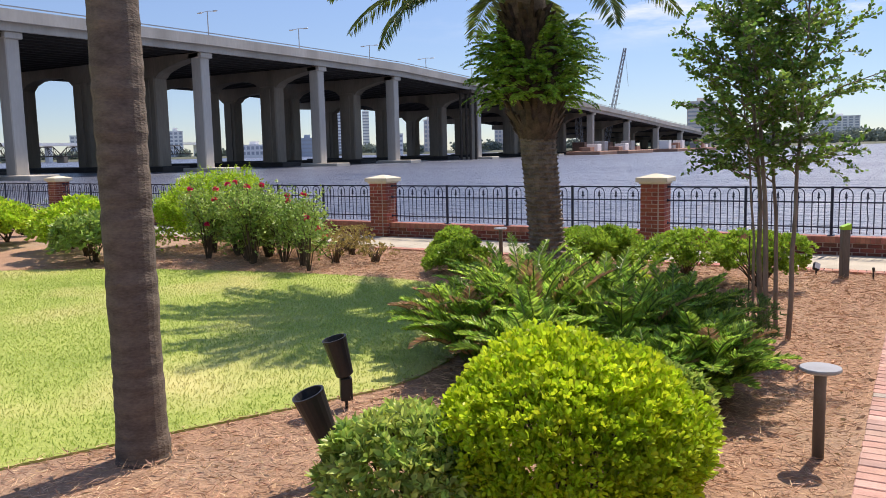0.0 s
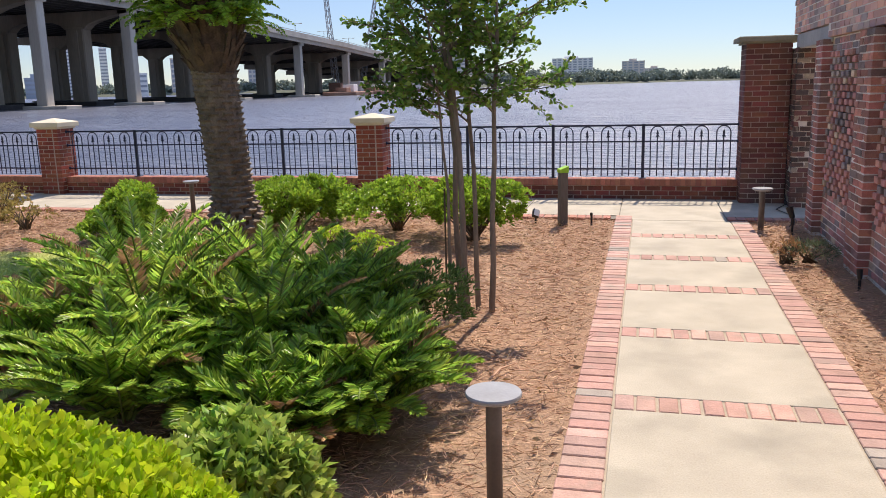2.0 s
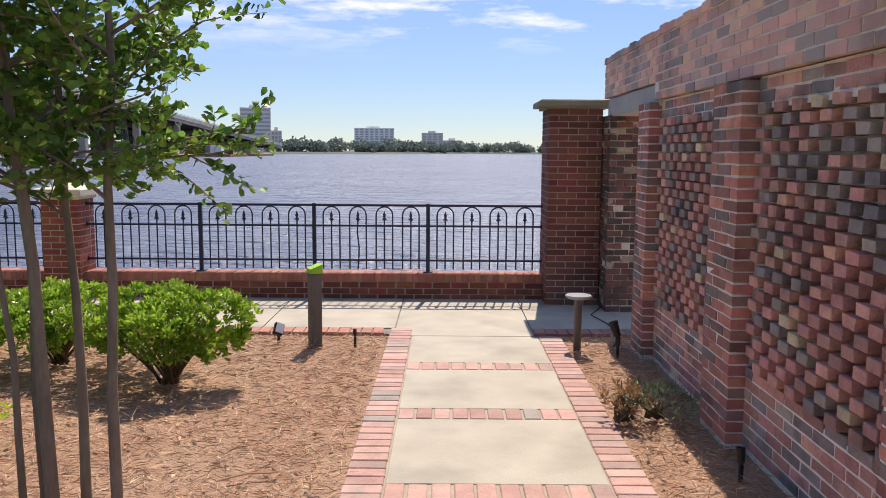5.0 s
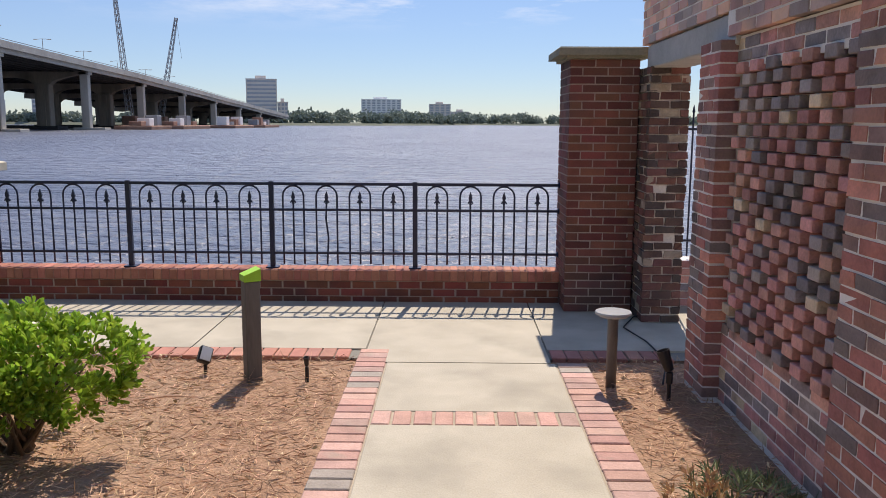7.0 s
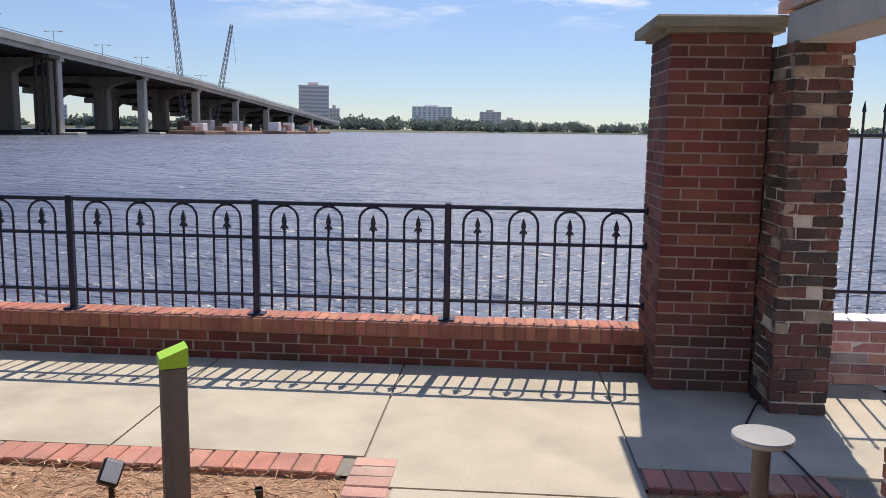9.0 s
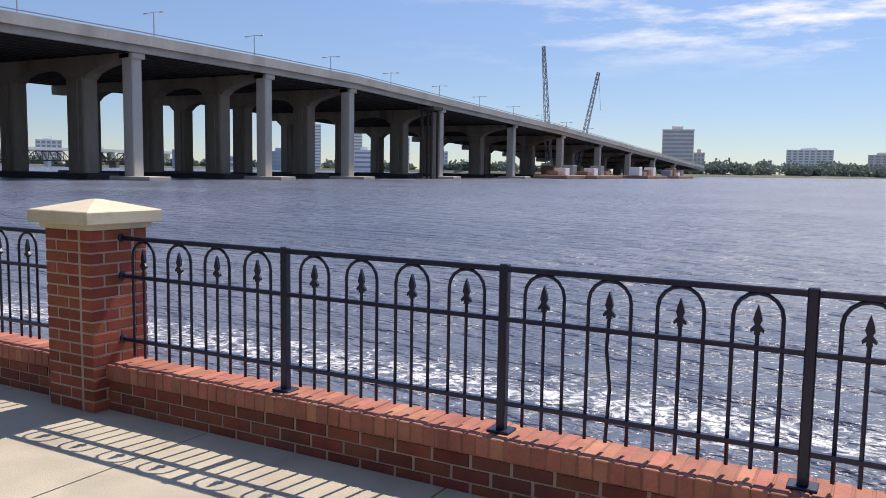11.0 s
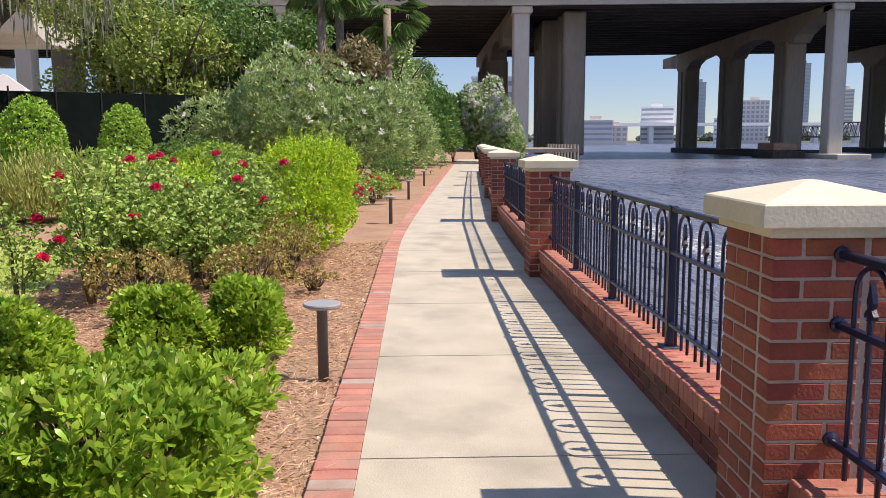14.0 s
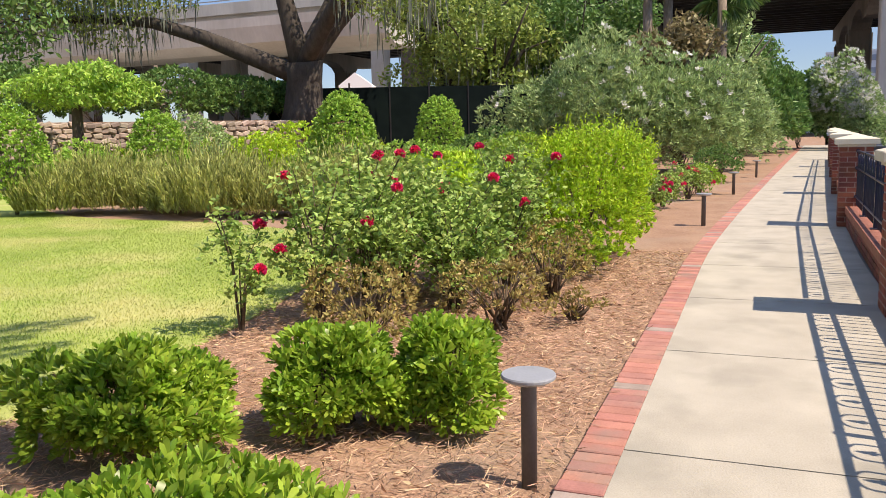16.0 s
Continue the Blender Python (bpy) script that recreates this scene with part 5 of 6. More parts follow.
# ---- palms ----
def frond_leaves(root, az, el, length, droop, npair, leaf_l, vee=0.55, lean=0.9, rs=None):
    """Spine points and leaflets of one feather-shaped frond."""
    pts, p, e = [], Vector(root), el
    n = 14
    for i in range(n + 1):
        pts.append(p.copy())
        d = Vector((math.cos(az) * math.cos(e), math.sin(az) * math.cos(e), math.sin(e)))
        p = p + d * (length / n)
        e -= droop / n * (0.4 + 1.2 * i / n)
    P, D, L = [], [], []
    side0 = Vector((-math.sin(az), math.cos(az), 0))
    for i in range(npair):
        t = 0.14 + 0.85 * i / npair
        k = t * n
        a = min(int(k), n - 1)
        q = pts[a].lerp(pts[a + 1], k - a)
        d = (pts[a + 1] - pts[a]).normalized()
        up = side0.cross(d)
        ll = leaf_l * (math.sin(math.pi * min(1, .18 + .82 * t)) ** .6 * .9 + .1)
        for s in (-1, 1):
            v = side0 * s + d * lean + up * (-vee if up.z > 0 else vee) * .6 + Vector((rs.uniform(-.12, .12), rs.uniform(-.12, .12), rs.uniform(-.12, .12)))
            P.append(q[:])
            D.append(v.normalized()[:])
            L.append(ll * rs.uniform(.85, 1.1))
    return pts, P, D, L


def feather_palm(name, label, at, h, r_base, r_top, n_frond, flen, leaf, bark, head=None, seed=3, droop=1.9, lean=(0, 0), low=-14):
    ob = thing(name, label, "palm tree", at=at)
    rr = random.Random(seed)
    s = Shape()
    nz = int(h / .06)
    pts, rad = [], []
    for i in range(nz + 1):
        t = i / nz
        pts.append((lean[0] * t, lean[1] * t, -.05 + h * t))
        flare = 1 + .15 * max(0, 1 - t * h / .35)
        rad.append((r_base + (r_top - r_base) * t) * flare * (1 + .012 * (-1) ** i) + rr.uniform(-.004, .004))
    s.tube(pts, rad, 22)
    part("trunk", s, bark, ob)
    top = Vector((lean[0], lean[1], h))
    P, D, L = [], [], []
    sp = Shape()
    for i in range(n_frond):
        az = i * 2.39996 + rr.uniform(-.2, .2)
        el = math.radians(78 - (78 - low) * (i / n_frond) + rr.uniform(-6, 6))
        root = top + Vector((math.cos(az), math.sin(az), 0)) * r_top * .7
        pts, p, d, l = frond_leaves(root, az, el, flen * rr.uniform(.85, 1.08), droop * rr.uniform(.7, 1.1), 84, .44, rs=rr)
        sp.tube(pts, [.022 - .0014 * k for k in range(len(pts))], 5)
        P += p
        D += d
        L += l
    part("frond_spines", sp, L_PALM, ob)
    part("fronds", leaf_mesh("fronds", np.array(P), np.array(D), np.array(L), .032, leaf, droop=.12), leaf, ob)
    return ob, top


feather_palm("palm_tree", "tall palm tree with a ringed grey-brown trunk", (-4.40, -10.55, 0), 7.5, .142, .135, 26, 2.6, L_PALM, PALMBARK, seed=4)

PALM2 = (-4.86, -3.44, 0)
p2, ptop = feather_palm("date_palm", "stout date palm with ferns growing under its crown", PALM2, 3.75, .21, .27, 42, 2.7, L_PALM, PALMBARK2, seed=9, droop=1.55, low=14, lean=(-.33, 0))
# overlapping leaf scars up the trunk
sc = Shape()
for i in range(28):
    z = .10 + i * .062
    for k in range(9):
        a = 2 * math.pi * (k + .5 * (i % 2)) / 9
        r = .219 * (1 + .6 * max(0, 1 - z / .45))
        c, s_ = math.cos(a), math.sin(a)
        def q(u, v, w):
            return (c * (r + u) - s_ * v, s_ * (r + u) + c * v, z + w)
        sc.add([q(-.03, -.085, 0), q(-.03, .085, 0), q(.036, .045, .06), q(.036, -.045, .06), q(-.03, -.07, .085), q(-.03, .07, .085)],
               [(0, 1, 2, 3), (3, 2, 5, 4), (0, 3, 4), (1, 5, 2)])
sc.v = [(x - .088 * z, y, z) for x, y, z in sc.v]
part("leaf_scars", sc, PALMBARK2, p2, kind="stuff")
boot = Shape()
prof = [(.21, 1.62), (.30, 1.80), (.40, 2.05), (.44, 2.4), (.44, 2.9), (.40, 3.25), (.32, 3.5), (.2, 3.65)]
for i in range(420):
    t = rr.uniform(0, 1)
    z = 1.68 + 1.75 * t
    r = float(np.interp(z, [p[1] for p in prof], [p[0] for p in prof]))
    a = rr.uniform(0, 6.283)
    c, s_ = math.cos(a), math.sin(a)
    w, ln = rr.uniform(.03, .05), rr.uniform(.14, .26)
    base, tip = r - .1, r + .02
    boot.add([(c * base - s_ * w, s_ * base + c * w, z), (c * base + s_ * w, s_ * base - c * w, z), (c * tip + s_ * w * .6, s_ * tip - c * w * .6, z + ln), (c * tip - s_ * w * .6, s_ * tip + c * w * .6, z + ln), (c * (base - .05), s_ * (base - .05), z + ln * .8)],
             [(0, 1, 2, 3), (3, 2, 4), (1, 4, 2), (0, 3, 4)])
boot.lathe([(r - .08, z) for r, z in prof], 18)
boot.v = [(x - .088 * z, y, z) for x, y, z in boot.v]
part("leaf_base_mass", boot, LEAFBASE, p2, "ragged dark leaf bases below the crown", kind="stuff")
P, D, L = [], [], []
for i in range(330):
    a, z = rr.uniform(0, 6.283), rr.uniform(2.3, 3.15)
    r = float(np.interp(z, [p[1] for p in prof], [p[0] for p in prof])) - .06
    _, p, d, l = frond_leaves((math.cos(a) * r, math.sin(a) * r, z), a + rr.uniform(-.5, .5), rr.uniform(.1, 1.15), rr.uniform(.36, .68), rr.uniform(.8, 1.9), 20, .085, rs=rr, lean=.5)
    P += p
    D += d
    L += l
part("fern_mass", leaf_mesh("fern_mass", np.array(P) - np.array([.24, 0, 0]), np.array(D), np.array(L), .03, L_FERN), L_FERN, p2, "bright green ferns clinging round the trunk")


def fan_palm(at, h, seed):
    ob = thing("cabbage_palm", "slim cabbage palm with a shaggy fan crown", "palm tree", "cabbage palms by the trees", at=at)
    rs = np.random.default_rng(seed)
    part("trunk", Shape().tube([(0, 0, -.1), (.1, .05, h * .5), (0, 0, h)], [.24, .2, .19], 12), WOODBARK, ob, smooth=True)
    A = unit(rs.normal(size=(46, 3)) + np.array([0, 0, .25]))
    P, D = [], []
    for a in A:
        c = np.array([0, 0, h]) + a * 1.2
        ref = np.cross(a, [0, 0, 1.0]) + 1e-6
        ref /= np.linalg.norm(ref)
        n = np.cross(a, ref)
        for t in np.linspace(-1.25, 1.25, 17):
            P.append(c)
            D.append(a * math.cos(t) + ref * math.sin(t) + n * .1)
    part("fan_leaves", leaf_mesh("fan_leaves", np.array(P), np.array(D), .95, .07, L_DARK, droop=.25), L_DARK, ob)


# ---- crape myrtle ----
def crape_myrtle(at, trunks, leaf, seed):
    """Straight smooth trunks bare to chest height, then side limbs all round with leafy twigs in flat sprays."""
    ob = thing("crape_myrtle", "young multi-stemmed crape myrtle with smooth grey trunks", "tree", at=at)
    rr = random.Random(seed)
    P, D = [], []

    def twig(shape, a, d, ln, r):
        """A drooping twig with leaves in pairs along it."""
        e = a + d * ln + Vector((0, 0, -.10 * ln))
        m = a.lerp(e, .5) + Vector((rr.uniform(-1, 1), rr.uniform(-1, 1), rr.uniform(0, 1))) * ln * .06
        shape.tube([a, m, e], [r, r * .7, r * .35], 4, cap=False)
        side = d.cross(Vector((0, 0, 1))).normalized()
        k = max(5, int(ln / .021))
        for i in range(k):
            t = .12 + .9 * i / k
            q = a.lerp(m, t * 2) if t < .5 else m.lerp(e, t * 2 - 1)
            for sg in (-1, 1):
                v = side * sg + d * rr.uniform(.3, .8) + Vector((rr.gauss(0, .3), rr.gauss(0, .3), rr.gauss(.1, .4)))
                P.append((q + Vector((rr.gauss(0, .012), rr.gauss(0, .012), rr.gauss(0, .012))))[:])
                D.append(v[:])

    for bx, by, lx, ly, k, top in trunks:
        s, tw = Shape(), Shape()
        pts, rad = [], []
        for i in range(9):
            t = i / 8
            z = -.05 + t * top
            bend = max(0.0, z - 1.25)
            pts.append((bx + lx * z + lx * 1.6 * bend + rr.uniform(-.012, .012), by + ly * z + ly * 1.6 * bend + rr.uniform(-.012, .012), z))
            rad.append(.0265 * k * (1 - .72 * t))
        s.tube(pts, rad, 8, cap=False)
        part("trunk", s, WOODBARK, ob, smooth=True)
        n = int(19 * k)
        for i in range(n):
            z = 1.42 + (top - 1.42) * ((i + rr.random()) / n) ** .9
            u = z / top * 8
            a = Vector(pts[min(7, int(u))]).lerp(Vector(pts[min(8, int(u) + 1)]), u - int(u))
            az = i * 2.4 + rr.uniform(-.5, .5) + seed
            up = rr.uniform(.15, .75) if z < 2.2 else rr.uniform(.4, 1.2)
            d = Vector((math.cos(az), math.sin(az), up)).normalized()
            ln = rr.uniform(.32, .62) * (1.0 if z < 1.6 else 1.25 if z < 2.5 else .9)
            e = a + d * ln
            tw.tube([a, a.lerp(e, .5) + Vector((0, 0, .03)), e], [.0085, .006, .004], 5, cap=False)
            for j in range(9):
                b = a.lerp(e, .22 + .78 * j / 8)
                td = (d + Vector((rr.gauss(0, .75), rr.gauss(0, .75), rr.gauss(.1, .45)))).normalized()
                twig(tw, b, td, rr.uniform(.14, .30), .0032)
        part("branch_cluster", tw, WOODBARK, ob, smooth=True, kind="stuff")
    P, D = np.array(P), np.array(D)
    rs = np.random.default_rng(seed)
    part("crown", leaf_mesh("crown", P, D, .052 * rs.uniform(.7, 1.25, len(P)), .031 * rs.uniform(.8, 1.2, len(P)), leaf, blunt=True), leaf, ob)
    return ob


crape_myrtle((-1.62, -5.9, 0), [(-.125, .03, -.035, .02, 1.0, 3.2), (-.06, -.05, -.035, -.01, 1.05, 3.4), (.115, .03, .015, .0, .95, 3.1), (-.01, .08, -.03, .03, .85, 3.0), (-.165, -.04, -.035, -.03, .6, 2.5)],
             L_MYRTLE, 4)

# ---- cycads ----
def cycad(at, n, flen, seed, dead=0, size=1.0):
    ob = thing("cycad", "dark green arching coontie cycad clump", "cycad", "cycads in the pine straw bed", at=at)
    rr = random.Random(seed)
    P, D, L, Q, E, K = [], [], [], [], [], []
    sp = Shape()
    for i in range(n):
        az = i * 2.39996 + rr.uniform(-.3, .3)
        f = i / n
        el = math.radians(86 - 48 * f + rr.uniform(-8, 8))
        root = (math.cos(az) * .1 * rr.random(), math.sin(az) * .1 * rr.random(), .08)
        pts, p, d, l = frond_leaves(root, az, el, flen * rr.uniform(.75, 1.1), rr.uniform(.8, 1.45), 46, .125 * size, vee=-.5, lean=.95, rs=rr)
        sp.tube(pts, .006, 4, cap=False)
        if rr.random() < dead / n:
            Q += p
            E += d
            K += l
        else:
            P += p
            D += d
            L += l
    part("spine_cluster", sp, SPINE, ob, kind="stuff")
    part("fronds", leaf_mesh("fronds", np.array(P), np.array(D), np.array(L), .019 * size, L_CYCAD), L_CYCAD, ob)
    if Q:
        part("dead_fronds", leaf_mesh("dead_fronds", np.array(Q), np.array(E), np.array(K), .017, L_DEAD), L_DEAD, ob, "dry tan dead fronds")
    return ob


for i, (x, y, n, fl, dd) in enumerate([(-3.95, -7.6, 44, .7, 10), (-3.6, -8.05, 46, .72, 11), (-3.7, -7.0, 50, .9, 3), (-3.25, -7.75, 56, .98, 5), (-3.0, -6.9, 56, 1.0, 2),
                                       (-2.65, -7.75, 56, .88, 4), (-2.5, -7.05, 56, .80, 2), (-2.25, -7.7, 46, .62, 0), (-3.5, -7.35, 56, 1.08, 2), (-3.05, -8.4, 50, .72, 5), (-2.6, -8.3, 46, .55, 3), (-2.08, -8.12, 50, .62, 2), (-2.2, -7.85, 50, .62, 0), (-2.3, -8.5, 42, .52, 3)]):
    cycad((-2.72 + (x + 2.9) * 1.22, y, 0), int(n * 1.35), fl * .88, 30 + i, dd * 1.5)
bush("juniper", "small blackish green needle shrub", (-1.95, -6.72, 0), .42, .38, .48, L_DARK, 760, 7, .055, .010, .7, seed=61, amp=.7, flat=.2)

# ---- clipped and flowering shrubs ----
bush("lime_shrub", "rounded bright lime-green clipped shrub", (-1.87, -10.28, 0), .59, .56, .84, L_LIME, 4800, 7, .044, .019, .62, seed=2, amp=.22, flat=.6, inner=.7, blunt=True)
bush("laurel_shrub", "small mixed green and yellow leafy shrub", (-2.39, -10.68, 0), .44, .38, .60, L_VARI, 900, 7, .06, .032, .9, seed=5, amp=.35)
bush("laurel_shrub", "small mixed green and yellow leafy shrub", (-1.70, -9.55, 0), .37, .34, .58, L_VARI, 760, 7, .06, .032, .9, seed=6, amp=.35)
for i, (x, y, rx, ry, h, n) in enumerate([(-2.2, -3.25, .56, .5, .60, 620), (-3.2, -2.75, .62, .53, .58, 700), (-4.70, -2.37, .68, .56, .55, 760),
                                          (-6.25, -3.58, .46, .43, .44, 480), (-6.8, -2.78, .29, .29, .43, 300), (-7.05, -2.33, .30, .28, .46, 310)]):
    near = i > 1
    bush("pittosporum", "low glossy green pittosporum mound on pine straw", (x, y, 0), rx, ry, h, L_PITT, int(n * (1.9 if near else 1.5)), 11, .066 if near else .058, .021 if near else .020, .82, seed=70 + i,
         amp=.75 if near else .7, flat=.8 if near else .35, inner=.55, group="pittosporum mounds", stem_n=30, blunt=True, bare=.1 if near else .5)
for i, (x, y, r, h) in enumerate([(-2.95, -4.5, .24, .26), (-3.6, -3.85, .2, .2)]):
    bush("young_shrub", "sparse pale yellow-green seedling shrub", (x, y, 0), r, r, h, L_LIME2, 110, 6, .04, .016, .9, seed=90 + i, amp=.6)
for i, (x, y, r, h, n) in enumerate([(-8.85, -2.6, .38, .50, 300), (-8.5, -3.5, .46, .46, 360), (-7.95, -3.2, .32, .30, 130), (-10.0, -2.5, .42, .60, 320), (-9.3, -2.15, .2, .2, 60)]):
    bush("azalea", "sparse azalea with browned yellowing leaves", (x, y, 0), r, r, h, L_AZALEA, int(n * .8), 6, .042, .02, .9, seed=100 + i, amp=.6, stem_n=18, group="azaleas")


def rose(at, h, r, n_cane, seed, blooms):
    ob = thing("rose_bush", "leggy rose bush with crimson blooms", "rose bush", "rose bushes", at=at)
    rr = random.Random(seed)
    s, P, D = Shape(), [], []
    tips = []
    for i in range(n_cane):
        a = rr.uniform(0, 6.283)
        f = rr.uniform(.3, 1)
        tip = Vector((r * f * math.cos(a), r * f * math.sin(a), h * rr.choice((.5, .7, .8, .9, 1.0, 1.08)) * rr.uniform(.9, 1.05)))
        mid = Vector((tip.x * .3, tip.y * .3, tip.z * .62))
        s.tube([(tip.x * .08, tip.y * .08, 0), mid, tip], [.009, .006, .003], 5, cap=False)
        tips.append(tip)
        for k in range(20):
            t = rr.uniform(.15, 1)
            q = mid.lerp(tip, t) + Vector((rr.gauss(0, .075), rr.gauss(0, .075), rr.gauss(0, .075)))
            for _ in range(4):
                P.append((q + Vector((rr.gauss(0, .02), rr.gauss(0, .02), rr.gauss(0, .02))))[:])
                D.append((rr.gauss(0, 1), rr.gauss(0, 1), rr.gauss(0, .6)))
    cane = part("cane_cluster", s, STEM, ob, smooth=True, kind="stuff")
    part("foliage", leaf_mesh("foliage", np.array(P), np.array(D), .056, .036, L_ROSE), L_ROSE, ob)
    for tip in rr.sample(tips, blooms):
        pp, dd = [], []
        for k in range(34):
            e = k / 34
            a = k * 2.4
            pp.append((tip.x, tip.y, tip.z + .01))
            dd.append((math.cos(a) * (.25 + e), math.sin(a) * (.25 + e), 1.25 - e))
        part("bloom", leaf_mesh("bloom", np.array(pp), np.array(dd), .062, .056, ROSE, fold=.5), ROSE, cane, "crimson rose bloom")
    return ob


for i, (x, y, h, r, n, b) in enumerate([(-9.7, -4.1, 1.2, .62, 26, 4), (-10.0, -3.4, 1.0, .65, 32, 4), (-10.4, -3.0, 1.1, .6, 28, 4), (-10.9, -3.9, 1.15, .6, 24, 4), (-11.4, -3.3, 1.2, .5, 20, 3), (-8.75, -4.0, 1.15, .5, 16, 2), (-8.3, -4.4, .9, .32, 7, 2), (-9.35, -3.75, .85, .55, 26, 1), (-10.0, -3.9, .9, .6, 28, 2), (-10.7, -3.4, .85, .6, 28, 1), (-9.4, -3.15, .75, .5, 22, 1)]):
    rose((x, y, 0), h, r, n, 120 + i, b)
for i, (x, y) in enumerate([(-15.2, -2.9), (-16.8, -2.55), (-18.4, -2.5), (-20.0, -2.2)]):
    rose((x, y, 0), .6, .5, 18, 140 + i, 8)
bush("ligustrum", "large bright yellow-green bushy shrub", (-12.15, -2.75, 0), 1.08, .95, 1.28, L_LIME2, 3000, 7, .05, .024, .6, seed=15, amp=.8, flat=.95, inner=.45, shoots=1300)
bush("boxwood", "low bright green shrub beside the roses", (-11.1, -2.6, 0), .5, .4, .5, L_PITT, 520, 7, .04, .018, .9, seed=16, amp=.35)
bush("green_shrub", "small bright green shrub by the promenade", (-21.5, -2.1, 0), .7, .5, .6, L_PITT, 420, 7, .06, .03, .9, seed=17, amp=.35)
bush("green_shrub", "small dark green shrub by the promenade", (-25.5, -1.9, 0), .8, .6, .9, L_DARK, 420, 7, .07, .03, .9, seed=18, amp=.35)
bush("seedling", "spiky grey-green tuft beside the wall", (1.04, -3.92, 0), .26, .26, .17, L_TUFT, 90, 6, .075, .008, .9, seed=19, amp=.6)
bush("seedling", "scrawny dry seedling beside the path", (.84, -3.98, 0), .15, .15, .22, L_DEAD, 40, 5, .05, .014, .7, seed=20, amp=.6)


def rosemary(at, r, h, n, seed, leaf=L_HEDGE):
    ob = thing("rosemary", "feathery upright olive-green rosemary bush", "shrub", "rosemary hedge", at=at)
    rs = np.random.default_rng(seed)
    a, f = rs.uniform(0, 6.283, n), np.sqrt(rs.uniform(0, 1, n))
    base = np.stack([np.cos(a) * f * r * .6, np.sin(a) * f * r * .6, np.zeros(n)], 1)
    lean = np.stack([np.cos(a) * f * .35, np.sin(a) * f * .35, np.ones(n)], 1) + rs.normal(size=(n, 3)) * .1
    hh = h * rs.uniform(.65, 1.05, n) * (1 - .3 * f)
    P, D = [], []
    for k in range(16):
        t = .12 + .88 * (k + rs.uniform(0, 1, n)) / 16
        q = base + lean * (hh * t)[:, None]
        P.append(q)
        D.append(lean * 1.6 + rs.normal(size=(n, 3)) * .45)
    part("foliage", leaf_mesh("foliage", np.concatenate(P), np.concatenate(D), .14, .026, leaf), leaf, ob)
    return ob


k = 0
for y in np.arange(-14.2, -7.2, 0.72):
    for dx in (0.0, 0.85):
        x = -15.75 - dx + .35 * math.sin(y * 1.7) + (.05 * (y + 9) if y > -9 else 0)
        rosemary((x, float(y) + (.3 if dx else 0), 0), .66, 1.12 + .25 * math.sin(y * 2.3 + dx), 200, 200 + k)
        k += 1


def topiary(x, y, r, h, seed):
    ob = bush("topiary", "clipped egg-shaped green topiary", (x, y, 0), r, r, h, L_TOPI, 1500, 6, .075, .045, .9, seed=seed, amp=.07, flat=.75, group="clipped topiaries", inner=.8)
    return ob


for i, (x, y, r, h) in enumerate([(-18.8, -9.1, .68, 2.28), (-25.6, -9.6, .68, 2.4), (-18.7, -13.9, .68, 2.0), (-15.4, -14.7, .68, 2.1)]):
    topiary(x, y, r, h, 300 + i)
for i, (x, y, r, h, m) in enumerate([(-20.5, -12.2, 1.1, 1.4, L_LIME2), (-22.5, -11.0, 1.2, 1.5, L_LIME2), (-21.5, -15.0, 1.1, 1.9, L_OLEA), (-20.0, -10.2, .9, 1.2, L_TOPI), (-23.5, -13.2, 1.2, 1.7, L_LIME2),
                                     (-17.6, -6.3, 1.1, 1.1, L_LIME2), (-19.4, -7.4, 1.2, 1.15, L_TOPI), (-16.6, -4.4, .8, 1.0, L_LIME2), (-14.6, -3.9, .7, .85, L_LIME2), (-13.3, -4.5, .8, 1.0, L_LIME2), (-12.4, -5.0, .6, .8, L_ROSE), (-21.3, -6.0, 1.2, 1.3, L_PITT), (-23.5, -7.4, 1.3, 1.4, L_DARK),
                                     (-19.3, -16.8, 1.0, 1.3, L_TOPI), (-17.2, -3.6, .6, .7, L_PITT), (-24.5, -17, 1.3, 1.7, L_TOPI), (-22.2, -18.4, 1.0, 1.1, L_LIME2)]):
    bush("garden_shrub", "mixed green garden shrub in the far bed", (x, y, 0), r, r, h, m, 520, 6, .11, .055, .9, seed=320 + i, amp=.4, group="far bed shrubs")


def big_bush(name, label, x, y, r, h, leaf, n, L, W, seed, flowers=None):
    ob = bush(name, label, (x, y, 0), r, r, h, leaf, n, 6, L, W, .75, seed=seed, amp=.75, flat=.8, stem_n=20, group="oleander thicket")
    if flowers:
        rs = np.random.default_rng(seed + 1)
        D = unit(rs.normal(size=(flowers, 3)))
        D[:, 2] = np.abs(D[:, 2])
        P = D * lumps(D, seed, 14, .75)[:, None] * 1.03 * np.array([r, r, h * .56]) + np.array([0, 0, h * .45])
        LP, LD = whorl_leaves(P, unit(D), 6, 1.0, rs)
        part("blossoms", leaf_mesh("blossoms", LP, LD, .15, .11, PETAL_W), PETAL_W, ob, "clusters of white blossom")


def polar(az, d):
    a = radians(az)
    return -3.4 - d * math.sin(a), -.95 + d * math.cos(a)


